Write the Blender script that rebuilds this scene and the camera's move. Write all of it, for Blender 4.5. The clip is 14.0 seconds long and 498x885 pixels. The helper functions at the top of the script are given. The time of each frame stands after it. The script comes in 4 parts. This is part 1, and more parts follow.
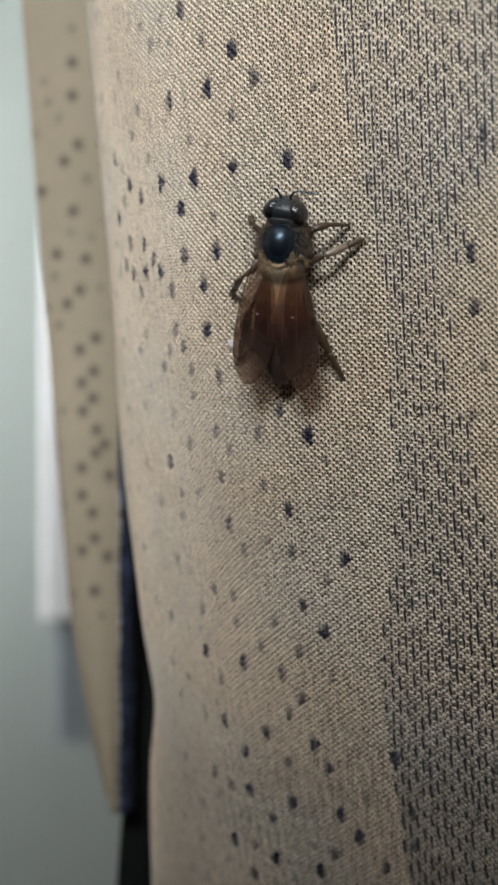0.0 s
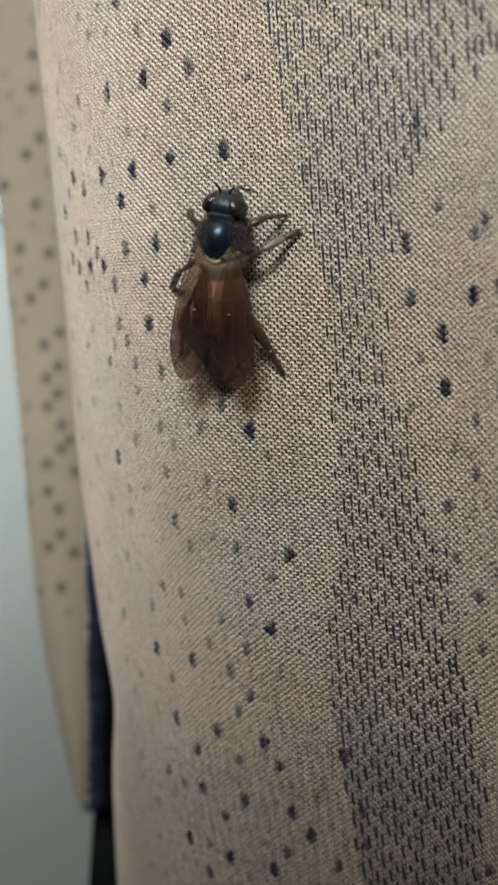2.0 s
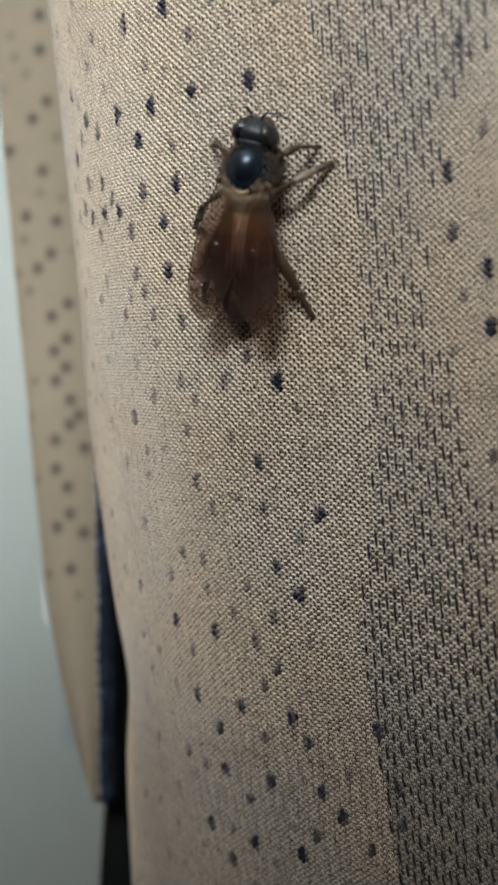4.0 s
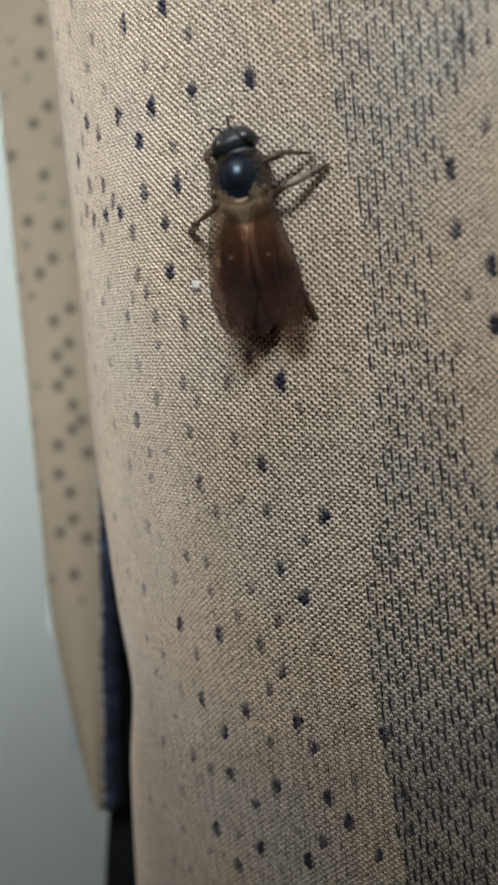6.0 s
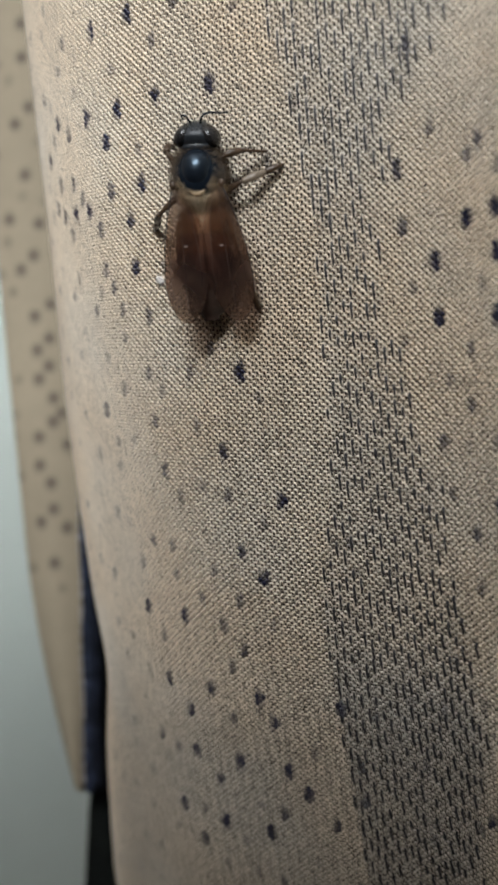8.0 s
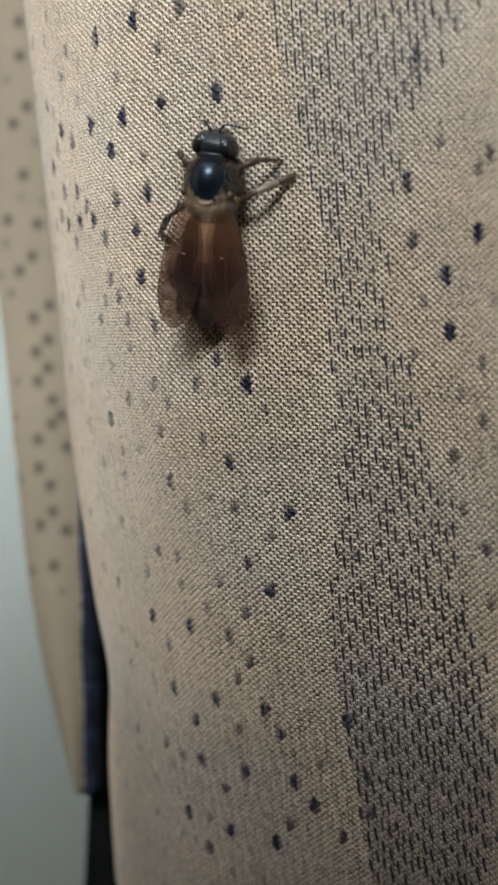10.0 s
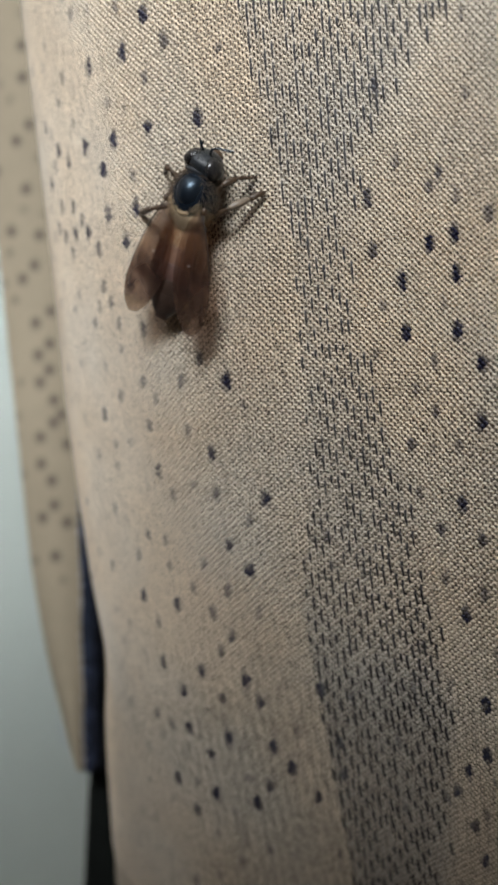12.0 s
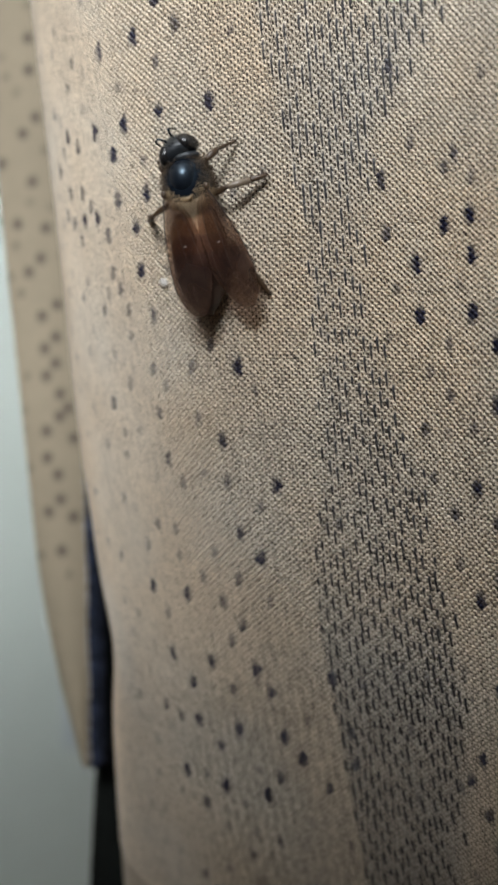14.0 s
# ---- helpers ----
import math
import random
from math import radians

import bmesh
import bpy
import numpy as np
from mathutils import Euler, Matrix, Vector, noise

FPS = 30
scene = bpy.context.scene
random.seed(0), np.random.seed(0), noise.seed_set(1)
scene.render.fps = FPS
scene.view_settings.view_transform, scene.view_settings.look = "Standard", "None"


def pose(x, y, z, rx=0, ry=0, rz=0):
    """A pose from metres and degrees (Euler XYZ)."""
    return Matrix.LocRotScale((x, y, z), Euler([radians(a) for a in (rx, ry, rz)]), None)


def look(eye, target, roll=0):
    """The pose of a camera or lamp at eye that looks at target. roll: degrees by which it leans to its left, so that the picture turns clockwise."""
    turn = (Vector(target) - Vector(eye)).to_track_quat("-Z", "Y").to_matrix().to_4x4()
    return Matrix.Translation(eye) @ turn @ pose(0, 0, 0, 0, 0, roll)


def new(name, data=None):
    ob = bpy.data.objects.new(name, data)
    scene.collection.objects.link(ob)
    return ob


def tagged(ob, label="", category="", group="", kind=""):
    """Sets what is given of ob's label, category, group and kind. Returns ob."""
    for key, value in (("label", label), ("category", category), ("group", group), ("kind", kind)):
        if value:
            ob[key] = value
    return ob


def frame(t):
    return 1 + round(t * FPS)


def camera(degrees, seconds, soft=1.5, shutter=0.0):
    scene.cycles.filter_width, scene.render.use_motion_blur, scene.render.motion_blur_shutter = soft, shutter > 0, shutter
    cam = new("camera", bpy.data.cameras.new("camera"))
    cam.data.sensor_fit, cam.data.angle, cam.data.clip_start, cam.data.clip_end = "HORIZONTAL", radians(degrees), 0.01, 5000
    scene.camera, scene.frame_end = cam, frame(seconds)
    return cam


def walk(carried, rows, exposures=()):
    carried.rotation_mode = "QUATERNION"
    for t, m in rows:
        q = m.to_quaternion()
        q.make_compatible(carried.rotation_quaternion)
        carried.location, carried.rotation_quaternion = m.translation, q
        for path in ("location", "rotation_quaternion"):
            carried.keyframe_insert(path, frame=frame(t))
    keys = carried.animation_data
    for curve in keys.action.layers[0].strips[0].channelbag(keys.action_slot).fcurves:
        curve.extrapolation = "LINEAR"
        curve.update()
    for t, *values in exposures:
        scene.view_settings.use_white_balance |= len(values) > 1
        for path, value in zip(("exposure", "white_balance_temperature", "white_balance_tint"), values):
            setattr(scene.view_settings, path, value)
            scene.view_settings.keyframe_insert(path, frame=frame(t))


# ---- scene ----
# ---- the camera and its walk: seconds, millimetres from the first eye, yaw, pitch, roll ----
MM = 0.001
cam = camera(23.6, 14.0, soft=3.2)
cam.data.dof.use_dof = True
cam.data.dof.focus_distance = 0.0740
cam.data.dof.aperture_fstop = 58.0
PATH = [
    (0.0, 0.003, 0.001, 0.002, 0.000, -0.001, -0.000),
    (0.5, 1.910, 0.036, 0.353, 0.205, -0.189, 0.025),
    (1.0, 2.539, 0.305, 0.471, 0.439, -0.189, 0.162),
    (1.5, 2.761, 0.716, 0.597, 0.311, -0.324, 0.457),
    (2.0, 4.426, 1.069, 0.160, 0.479, -0.376, 0.569),
    (2.5, 4.317, 2.196, -0.579, 0.447, -0.279, 0.650),
    (3.0, 2.705, 5.158, -1.636, 0.446, -0.210, 0.648),
    (3.2, 2.605, 6.226, -2.333, 0.316, -0.183, 0.765),
    (5.3, 2.533, 5.255, -3.961, 0.643, 0.635, 1.039),
    (5.5, 1.529, 5.919, -4.105, 0.628, 0.558, 1.055),
    (6.0, 2.667, 6.484, -3.862, 0.630, 0.579, 1.168),
    (6.5, 3.277, 5.495, -5.254, 0.632, 0.639, 1.236),
    (7.0, 2.006, 3.761, -4.743, 0.632, 0.522, 1.204),
    (7.5, 4.093, 3.073, -5.787, 0.640, 0.508, 1.226),
    (8.0, 5.115, 3.124, -4.584, 0.623, 0.485, 1.232),
    (8.2, 4.947, 3.734, -4.596, 0.650, 0.450, 1.132),
    (10.5, 4.008, 3.448, -2.730, 0.033, -0.249, 1.243),
    (11.0, 4.631, 2.500, -5.070, 0.084, -0.124, 1.260),
    (11.5, 5.216, -0.792, -4.904, 0.331, -0.215, 1.325),
    (12.0, 5.907, -3.793, -3.977, 0.453, 0.136, 1.381),
    (12.5, 6.231, -3.165, -4.752, 0.514, 0.139, 1.357),
    (13.0, 6.494, -4.556, -4.250, 0.471, 0.238, 1.398),
    (13.5, 5.670, -5.020, -2.614, 0.454, 0.339, 1.348),
    (14.0, 5.083, -3.118, -5.333, 0.447, 0.465, 1.409),
]
walk(cam, [(t, pose(x * MM, y * MM, 1.2 + z * MM, 90 + pitch, roll, yaw)) for t, x, y, z, yaw, pitch, roll in PATH], [(0.0, -0.03), (3.0, -0.01), (5.5, -0.02), (6.0, 0.0), (7.0, 0.03), (7.5, 0.06), (8.2, 0.08), (10.5, 0.05), (11.5, 0.13), (12.5, 0.17), (14.0, 0.13)])

# ---- daylight: a sky through the window behind the camera ----
world = bpy.data.worlds.new("sky")
scene.world = world
world.use_nodes = True
sky = world.node_tree.nodes.new("ShaderNodeTexSky")
sky.sky_type, sky.sun_disc = "NISHITA", False
sky.sun_elevation, sky.sun_rotation = radians(38), radians(215)
world.node_tree.links.new(sky.outputs[0], world.node_tree.nodes["Background"].inputs[0])
world.node_tree.nodes["Background"].inputs[1].default_value = 0.12


def daylight_lamp(name, place, target, w, h, watts, colour):
    """A rectangular area lamp for daylight, set in a wall or ceiling opening."""
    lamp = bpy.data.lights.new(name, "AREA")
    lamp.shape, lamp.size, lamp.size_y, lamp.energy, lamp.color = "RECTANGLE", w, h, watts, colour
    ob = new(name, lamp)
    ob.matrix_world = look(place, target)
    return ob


daylight_lamp("skylight_daylight", (-0.52, -0.50, 2.38), (-0.28, -0.1, 1.2), 0.5, 0.5, 1.5, (1.0, 0.98, 0.95))
daylight_lamp("window_daylight", (-0.27, -1.18, 1.89), (-0.1, 0, 1.25), 0.55, 0.34, 34.0, (0.90, 0.96, 1.0))
# added fill lamp that brightens the wall behind; its side opening is invented
daylight_lamp("back_wall_fill", (-0.755, 0.84, 1.50), (-0.1, 1.02, 0.95), 0.26, 0.4, 16.5, (0.95, 0.98, 1.0))

# ---- the cloth's shape, in millimetres: x right, y ahead, z up from the first eye ----
EYE_Z = 1.2
FOLD_C = (8.0034, -0.7725, -0.2629, 0.4582, 0.0575, 0.0176, -0.2413, -0.0329, 0.0069)
Z_LOW, Z_HIGH = -50.0, 46.0


def cloth_depth(x, z):
    """Depth of the front fold: a shallow S across, leaning back towards the bottom."""
    xa, za = np.clip(x, -12.0, 17.0) / 10, np.clip(z, Z_LOW, Z_HIGH) / 10
    c = FOLD_C
    y = c[0] + c[1] * xa + c[2] * za + c[3] * xa**2 + c[4] * xa * za + c[5] * za**2 + c[6] * xa**3 + c[7] * xa**2 * za + c[8] * xa * za**2
    return 10 * y - 1.15 * np.maximum(x - 17.0, 0)


def cloth_table(z_rows, s_cols):
    """Points of the front fold for heights z and lengths s across the cloth (0 along one leaning warp thread)."""
    table = np.empty((len(z_rows), len(s_cols), 3))
    for i, z in enumerate(z_rows):
        zc = min(max(z, Z_LOW), Z_HIGH)
        edge = -10.35 - 0.074 * max(zc, -21.0) + 0.03 * min(zc + 21.0, 0) - 0.5 * math.exp(-(((zc + 1) / 9) ** 2)) + 0.7 * math.exp(-(((zc + 22.5) / 5) ** 2))   # where the fold turns away
        start = edge + 3.6
        slope = (cloth_depth(start, zc) - cloth_depth(start - 0.01, zc)) / 0.01
        lean = math.atan(-slope)
        r = 3.6 / (1 - math.sin(lean))             # the round of the fold meets the flatter front without a kink
        turn = np.linspace(lean + 1.15, lean, 90, endpoint=False)
        y0 = cloth_depth(start, zc)
        arc_x = start - r * (np.sin(turn) - math.sin(lean))
        arc_y = y0 - r * (np.cos(turn) - math.cos(lean))
        xs = np.linspace(start, 34.0, 260)
        px, py = np.r_[arc_x, xs], np.r_[arc_y, cloth_depth(xs, np.full_like(xs, zc))]
        s = np.r_[0, np.cumsum(np.hypot(np.diff(px), np.diff(py)))]
        s -= np.interp(4.0 - 0.062 * zc, px[90:], s[90:])
        table[i] = np.stack([np.interp(s_cols, s, px), np.interp(s_cols, s, py), np.full(len(s_cols), z)], 1)
    return table


S_COLS, Z_ROWS = np.arange(-32.0, 40.1, 0.5), np.arange(Z_LOW, Z_HIGH + 0.1, 1.5)
TABLE = cloth_table(Z_ROWS, S_COLS)


def on_cloth(s, z):
    """Points of the cloth (n x 3) for arrays of s and z, between the table's corners."""
    a = np.clip((np.asarray(z) - Z_ROWS[0]) / 1.5, 0, len(Z_ROWS) - 1.001)
    b = np.clip((np.asarray(s) - S_COLS[0]) / 0.5, 0, len(S_COLS) - 1.001)
    i, j = a.astype(int), b.astype(int)
    fa, fb = (a - i)[..., None], (b - j)[..., None]
    return (TABLE[i, j] * (1 - fa) * (1 - fb) + TABLE[i + 1, j] * fa * (1 - fb) + TABLE[i, j + 1] * (1 - fa) * fb + TABLE[i + 1, j + 1] * fa * fb)


def cloth_axes(s, z):
    """Unit vectors along the weft, along the warp and out of the cloth, for arrays of s and z."""
    s, z = np.asarray(s, float), np.asarray(z, float)
    along = on_cloth(s + 0.6, z) - on_cloth(s - 0.6, z)
    up = on_cloth(s, z + 1.2) - on_cloth(s, z - 1.2)
    along /= np.maximum(np.linalg.norm(along, axis=-1, keepdims=True), 1e-9)
    out = np.cross(along, up)
    out /= np.maximum(np.linalg.norm(out, axis=-1, keepdims=True), 1e-9)
    return along, np.cross(out, along), out
# ---- materials ----
def material(name, colour, rough=0.6, metal=0.0, spread=0.15, scale=900.0, bump=0.0, bump_scale=3000.0, spec=0.5, island=0.0, sheen=0.0, coat=0.0, second=None, second_scale=90.0):
    """A surface with grain at two scales; scale counts features per metre."""
    m = bpy.data.materials.new(name)
    m.use_nodes = True
    n, l = m.node_tree.nodes, m.node_tree.links
    b = n["Principled BSDF"]
    b.inputs["Roughness"].default_value, b.inputs["Metallic"].default_value = rough, metal
    b.inputs["Specular IOR Level"].default_value = spec
    b.inputs["Sheen Weight"].default_value = sheen
    b.inputs["Coat Weight"].default_value = coat
    b.inputs["Coat Roughness"].default_value = 0.12
    place = n.new("ShaderNodeTexCoord")
    fine, wide = n.new("ShaderNodeTexNoise"), n.new("ShaderNodeTexNoise")
    fine.inputs["Scale"].default_value, wide.inputs["Scale"].default_value = scale, scale / 9
    fine.inputs["Detail"].default_value = 3.0
    l.new(place.outputs["Object"], fine.inputs["Vector"]), l.new(place.outputs["Object"], wide.inputs["Vector"])
    add = n.new("ShaderNodeMath")
    l.new(fine.outputs["Fac"], add.inputs[0]), l.new(wide.outputs["Fac"], add.inputs[1])
    value = add.outputs[0]
    if island:
        geo, more = n.new("ShaderNodeNewGeometry"), n.new("ShaderNodeMath")
        more.operation = "MULTIPLY_ADD"
        more.inputs[1].default_value = island
        l.new(geo.outputs["Random Per Island"], more.inputs[0]), l.new(value, more.inputs[2])
        value = more.outputs[0]
    span = n.new("ShaderNodeMapRange")
    span.inputs["From Min"].default_value, span.inputs["From Max"].default_value = 0.6, 1.4 + island
    span.inputs["To Min"].default_value, span.inputs["To Max"].default_value = 1 - spread, 1 + spread
    l.new(value, span.inputs["Value"])
    tint = n.new("ShaderNodeVectorMath")
    tint.operation = "SCALE"
    tint.inputs[0].default_value = colour
    if second:
        drift, mix, ramp = n.new("ShaderNodeTexNoise"), n.new("ShaderNodeMix"), n.new("ShaderNodeMapRange")
        drift.inputs["Scale"].default_value, drift.inputs["Detail"].default_value, mix.data_type = second_scale, 2.0, "RGBA"
        ramp.inputs["From Min"].default_value, ramp.inputs["From Max"].default_value = 0.35, 0.65
        l.new(place.outputs["Object"], drift.inputs["Vector"]), l.new(drift.outputs["Fac"], ramp.inputs["Value"]), l.new(ramp.outputs[0], mix.inputs["Factor"])
        mix.inputs["A"].default_value, mix.inputs["B"].default_value = (*colour, 1), (*second, 1)
        l.new(mix.outputs["Result"], tint.inputs[0])
    l.new(span.outputs[0], tint.inputs["Scale"])
    l.new(tint.outputs["Vector"], b.inputs["Base Color"])
    if bump:
        tex, bm = n.new("ShaderNodeTexNoise"), n.new("ShaderNodeBump")
        tex.inputs["Scale"].default_value, bm.inputs["Strength"].default_value, bm.inputs["Distance"].default_value = bump_scale, bump, 0.0001
        l.new(place.outputs["Object"], tex.inputs["Vector"]), l.new(tex.outputs["Fac"], bm.inputs["Height"]), l.new(bm.outputs["Normal"], b.inputs["Normal"])
    return m


def inked(m, ink_colour):
    """Lets the mesh's own print (attribute 'ink') dye the thread."""
    n, l = m.node_tree.nodes, m.node_tree.links
    b = n["Principled BSDF"]
    link = b.inputs["Base Color"].links[0]
    source = link.from_socket
    l.remove(link)
    at, mix = n.new("ShaderNodeAttribute"), n.new("ShaderNodeMix")
    at.attribute_name, mix.data_type = "ink", "RGBA"
    l.new(at.outputs["Fac"], mix.inputs["Factor"]), l.new(source, mix.inputs["A"])
    mix.inputs["B"].default_value = (*ink_colour, 1)
    band, shade = n.new("ShaderNodeAttribute"), n.new("ShaderNodeMix")
    band.attribute_name, shade.data_type = "grey", "RGBA"
    shade.inputs["B"].default_value = (0.28, 0.272, 0.262, 1)
    l.new(band.outputs["Fac"], shade.inputs["Factor"]), l.new(mix.outputs["Result"], shade.inputs["A"])
    l.new(shade.outputs["Result"], b.inputs["Base Color"])
    return m


INK = (0.014, 0.013, 0.036)
THREAD = inked(material("cream_thread", (0.69, 0.562, 0.424), 0.38, spread=0.18, scale=1500, bump=0.25, bump_scale=9000, island=0.5, sheen=0.0, second=(0.655, 0.568, 0.462)), INK)
# near-black backing: the shade inside the eyelets is put into its colour
EYELET_SHADE = inked(material("eyelet_shade", (0.032, 0.023, 0.017), 0.85, spread=0.2, scale=2500), INK)
CREAM_CLOTH = material("cream_cloth", (0.42, 0.345, 0.262), 0.6, spread=0.15, scale=900, bump=0.4, bump_scale=3500)
DASH = material("black_thread", (0.022, 0.019, 0.021), 0.6, spread=0.4, scale=2500, island=0.6)
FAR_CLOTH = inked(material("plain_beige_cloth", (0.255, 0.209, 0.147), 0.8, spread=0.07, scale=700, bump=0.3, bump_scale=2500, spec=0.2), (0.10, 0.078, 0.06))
NAVY = material("navy_cloth", (0.026, 0.034, 0.060), 0.8, spread=0.95, scale=1600, bump=0.5, bump_scale=2500, spec=0.25, second=(0.008, 0.010, 0.018), second_scale=700.0)
STITCH = material("grey_stitch_thread", (0.40, 0.38, 0.38), 0.8, spread=0.3, scale=2500, bump=0.3, bump_scale=6000)
BLACK_SHEET = material("black_sheet", (0.007, 0.008, 0.007), 0.95, spread=0.4, scale=500, spec=0.08)
WALL = material("wall_paint", (0.27, 0.295, 0.275), 0.85, spread=0.04, scale=40, bump=0.1, bump_scale=400)
ROOM = material("beige_plaster", (0.18, 0.150, 0.125), 0.9, spread=0.08, scale=40)
FLOOR = material("floor_boards", (0.30, 0.24, 0.18), 0.6, spread=0.2, scale=30)
WHITE = material("white_paint", (0.8, 0.8, 0.8), 0.5, spread=0.03, scale=60)
BLUE_GREY = material("blue_grey_surface", (0.215, 0.24, 0.258), 0.6, spread=0.1, scale=100)
CHITIN = material("black_chitin", (0.006, 0.009, 0.014), 0.27, spread=0.3, scale=3000, bump=0.12, bump_scale=14000, spec=0.65)
CHITIN.node_tree.nodes["Principled BSDF"].inputs["Specular Tint"].default_value = (0.62, 0.82, 1.0, 1)
DOME = material("black_back_plate", (0.006, 0.008, 0.012), 0.33, spread=0.3, scale=3000, bump=0.08, bump_scale=14000, spec=0.6)
DOME.node_tree.nodes["Principled BSDF"].inputs["Specular Tint"].default_value = (0.62, 0.82, 1.0, 1)
GREY_HAIR = material("grey_hair", (0.15, 0.145, 0.125), 0.6, spread=0.3, scale=2000, island=1.0)
HEAD_SHELL = material("dusty_black_shell", (0.016, 0.018, 0.021), 0.42, spread=0.5, scale=5000, bump=0.3, bump_scale=12000)
EYE_SHELL = material("eye_shell", (0.014, 0.013, 0.013), 0.18, spread=0.3, scale=3000, bump=0.2, bump_scale=30000)
FLANK_HAIR = material("brown_hair", (0.40, 0.28, 0.16), 0.55, spread=0.3, scale=2000, island=1.0)
HAIR = material("golden_grey_hair", (0.60, 0.47, 0.31), 0.55, spread=0.3, scale=2000, island=1.0)
UMBER_HAIR = material("umber_hair", (0.10, 0.066, 0.040), 0.6, spread=0.4, scale=2000, island=1.0)
DARK_HAIR = material("dark_hair", (0.03, 0.022, 0.015), 0.6, spread=0.3, scale=2000, island=1.0)
TERGITE_AMBER = material("amber_tergite", (0.23, 0.115, 0.054), 0.65, spread=0.35, scale=2500, bump=0.2, bump_scale=12000)
TERGITE_MID = material("chestnut_tergite", (0.14, 0.070, 0.042), 0.65, spread=0.4, scale=2500, bump=0.2, bump_scale=12000)
TERGITE_LOW = material("umber_tergite", (0.085, 0.044, 0.034), 0.5, spread=0.4, scale=2500, bump=0.2, bump_scale=12000)
TERGITE_DARK = material("dark_tergite", (0.035, 0.019, 0.013), 0.5, spread=0.4, scale=2500, bump=0.2, bump_scale=12000)
LEG = material("brown_leg_shell", (0.055, 0.031, 0.016), 0.42, spread=0.35, scale=2500, bump=0.2, bump_scale=12000)
LEG_PALE = material("pale_leg_shell", (0.19, 0.145, 0.105), 0.36, spread=0.3, scale=2500)
SCUTELLUM = material("tan_scutellum", (0.24, 0.165, 0.09), 0.4, spread=0.3, scale=2500)
VEIN = material("wing_vein", (0.028, 0.019, 0.015), 0.5, spread=0.2, scale=2500)

WING = bpy.data.materials.new("smoky_wing")
WING.use_nodes = True
_n, _l = WING.node_tree.nodes, WING.node_tree.links
_b, _t, _x = _n["Principled BSDF"], _n.new("ShaderNodeBsdfTransparent"), _n.new("ShaderNodeMixShader")
_b.inputs["Base Color"].default_value, _b.inputs["Roughness"].default_value = (0.070, 0.050, 0.045, 1), 0.36
_t.inputs["Color"].default_value = (0.82, 0.765, 0.73, 1)
_f = _n.new("ShaderNodeTexNoise")
_f.inputs["Scale"].default_value = 420
_c, _s, _m, _r = _n.new("ShaderNodeTexCoord"), _n.new("ShaderNodeSeparateXYZ"), _n.new("ShaderNodeMath"), _n.new("ShaderNodeMapRange")
_r.inputs["From Min"].default_value, _r.inputs["From Max"].default_value = -0.0082, 0.0
_m.operation = "MULTIPLY"
_l.new(_c.outputs["Object"], _f.inputs["Vector"]), _l.new(_c.outputs["Object"], _s.inputs[0]), _l.new(_s.outputs["Y"], _r.inputs["Value"])
_k = _n.new("ShaderNodeValToRGB")   # clouded in the middle, clearer at the tip and the root
for _at, _v in ((0.0, 0.34), (0.16, 0.52), (0.34, 0.60), (0.56, 0.27), (1.0, 0.13)):
    _e = _k.color_ramp.elements[0] if _at == 0 else _k.color_ramp.elements[-1] if _at == 1 else _k.color_ramp.elements.new(_at)
    _e.color = (_v, _v, _v, 1)
_l.new(_r.outputs[0], _k.inputs[0])
_l.new(_k.outputs[0], _m.inputs[0]), _l.new(_f.outputs["Fac"], _m.inputs[1])
_w = _n.new("ShaderNodeValToRGB")   # clear at the root, smoky in the middle, paler at the tip
for _at, _v in ((0.0, (0.90, 0.85, 0.80)), (0.16, (0.76, 0.69, 0.65)), (0.36, (0.68, 0.59, 0.56)), (0.58, (0.88, 0.82, 0.78)), (1.0, (0.95, 0.92, 0.90))):
    _e = _w.color_ramp.elements[0] if _at == 0 else _w.color_ramp.elements[-1] if _at == 1 else _w.color_ramp.elements.new(_at)
    _e.color = (*_v, 1)
_l.new(_r.outputs[0], _w.inputs[0]), _l.new(_w.outputs[0], _t.inputs["Color"])
_two = _n.new("ShaderNodeMath")
_two.operation = "MULTIPLY"
_two.inputs[1].default_value = 1.6
_l.new(_m.outputs[0], _two.inputs[0]), _l.new(_two.outputs[0], _x.inputs[0])
_haze, _both = _n.new("ShaderNodeBsdfTranslucent"), _n.new("ShaderNodeMixShader")   # the membrane scatters what shines through it
_haze.inputs["Color"].default_value, _both.inputs[0].default_value = (0.52, 0.40, 0.34, 1), 0.75
_l.new(_b.outputs[0], _both.inputs[1]), _l.new(_haze.outputs[0], _both.inputs[2])
_l.new(_t.outputs[0], _x.inputs[1]), _l.new(_both.outputs[0], _x.inputs[2])
_l.new(_x.outputs[0], _n["Material Output"].inputs["Surface"])

# pale colour that paints the small highlight on a wing fold
WING_GLINT = material("pale_wing_glint", (0.20, 0.17, 0.155), 0.3, spread=0.2, scale=2500)

LINT = material("white_lint", (0.56, 0.51, 0.47), 0.9, spread=0.15, scale=4000, bump=0.5, bump_scale=9000)

# ---- mesh helpers ----
def to_world(p):
    """Millimetres from the first eye to world metres."""
    q = np.asarray(p, float) * MM
    q[..., 2] += EYE_Z
    return q


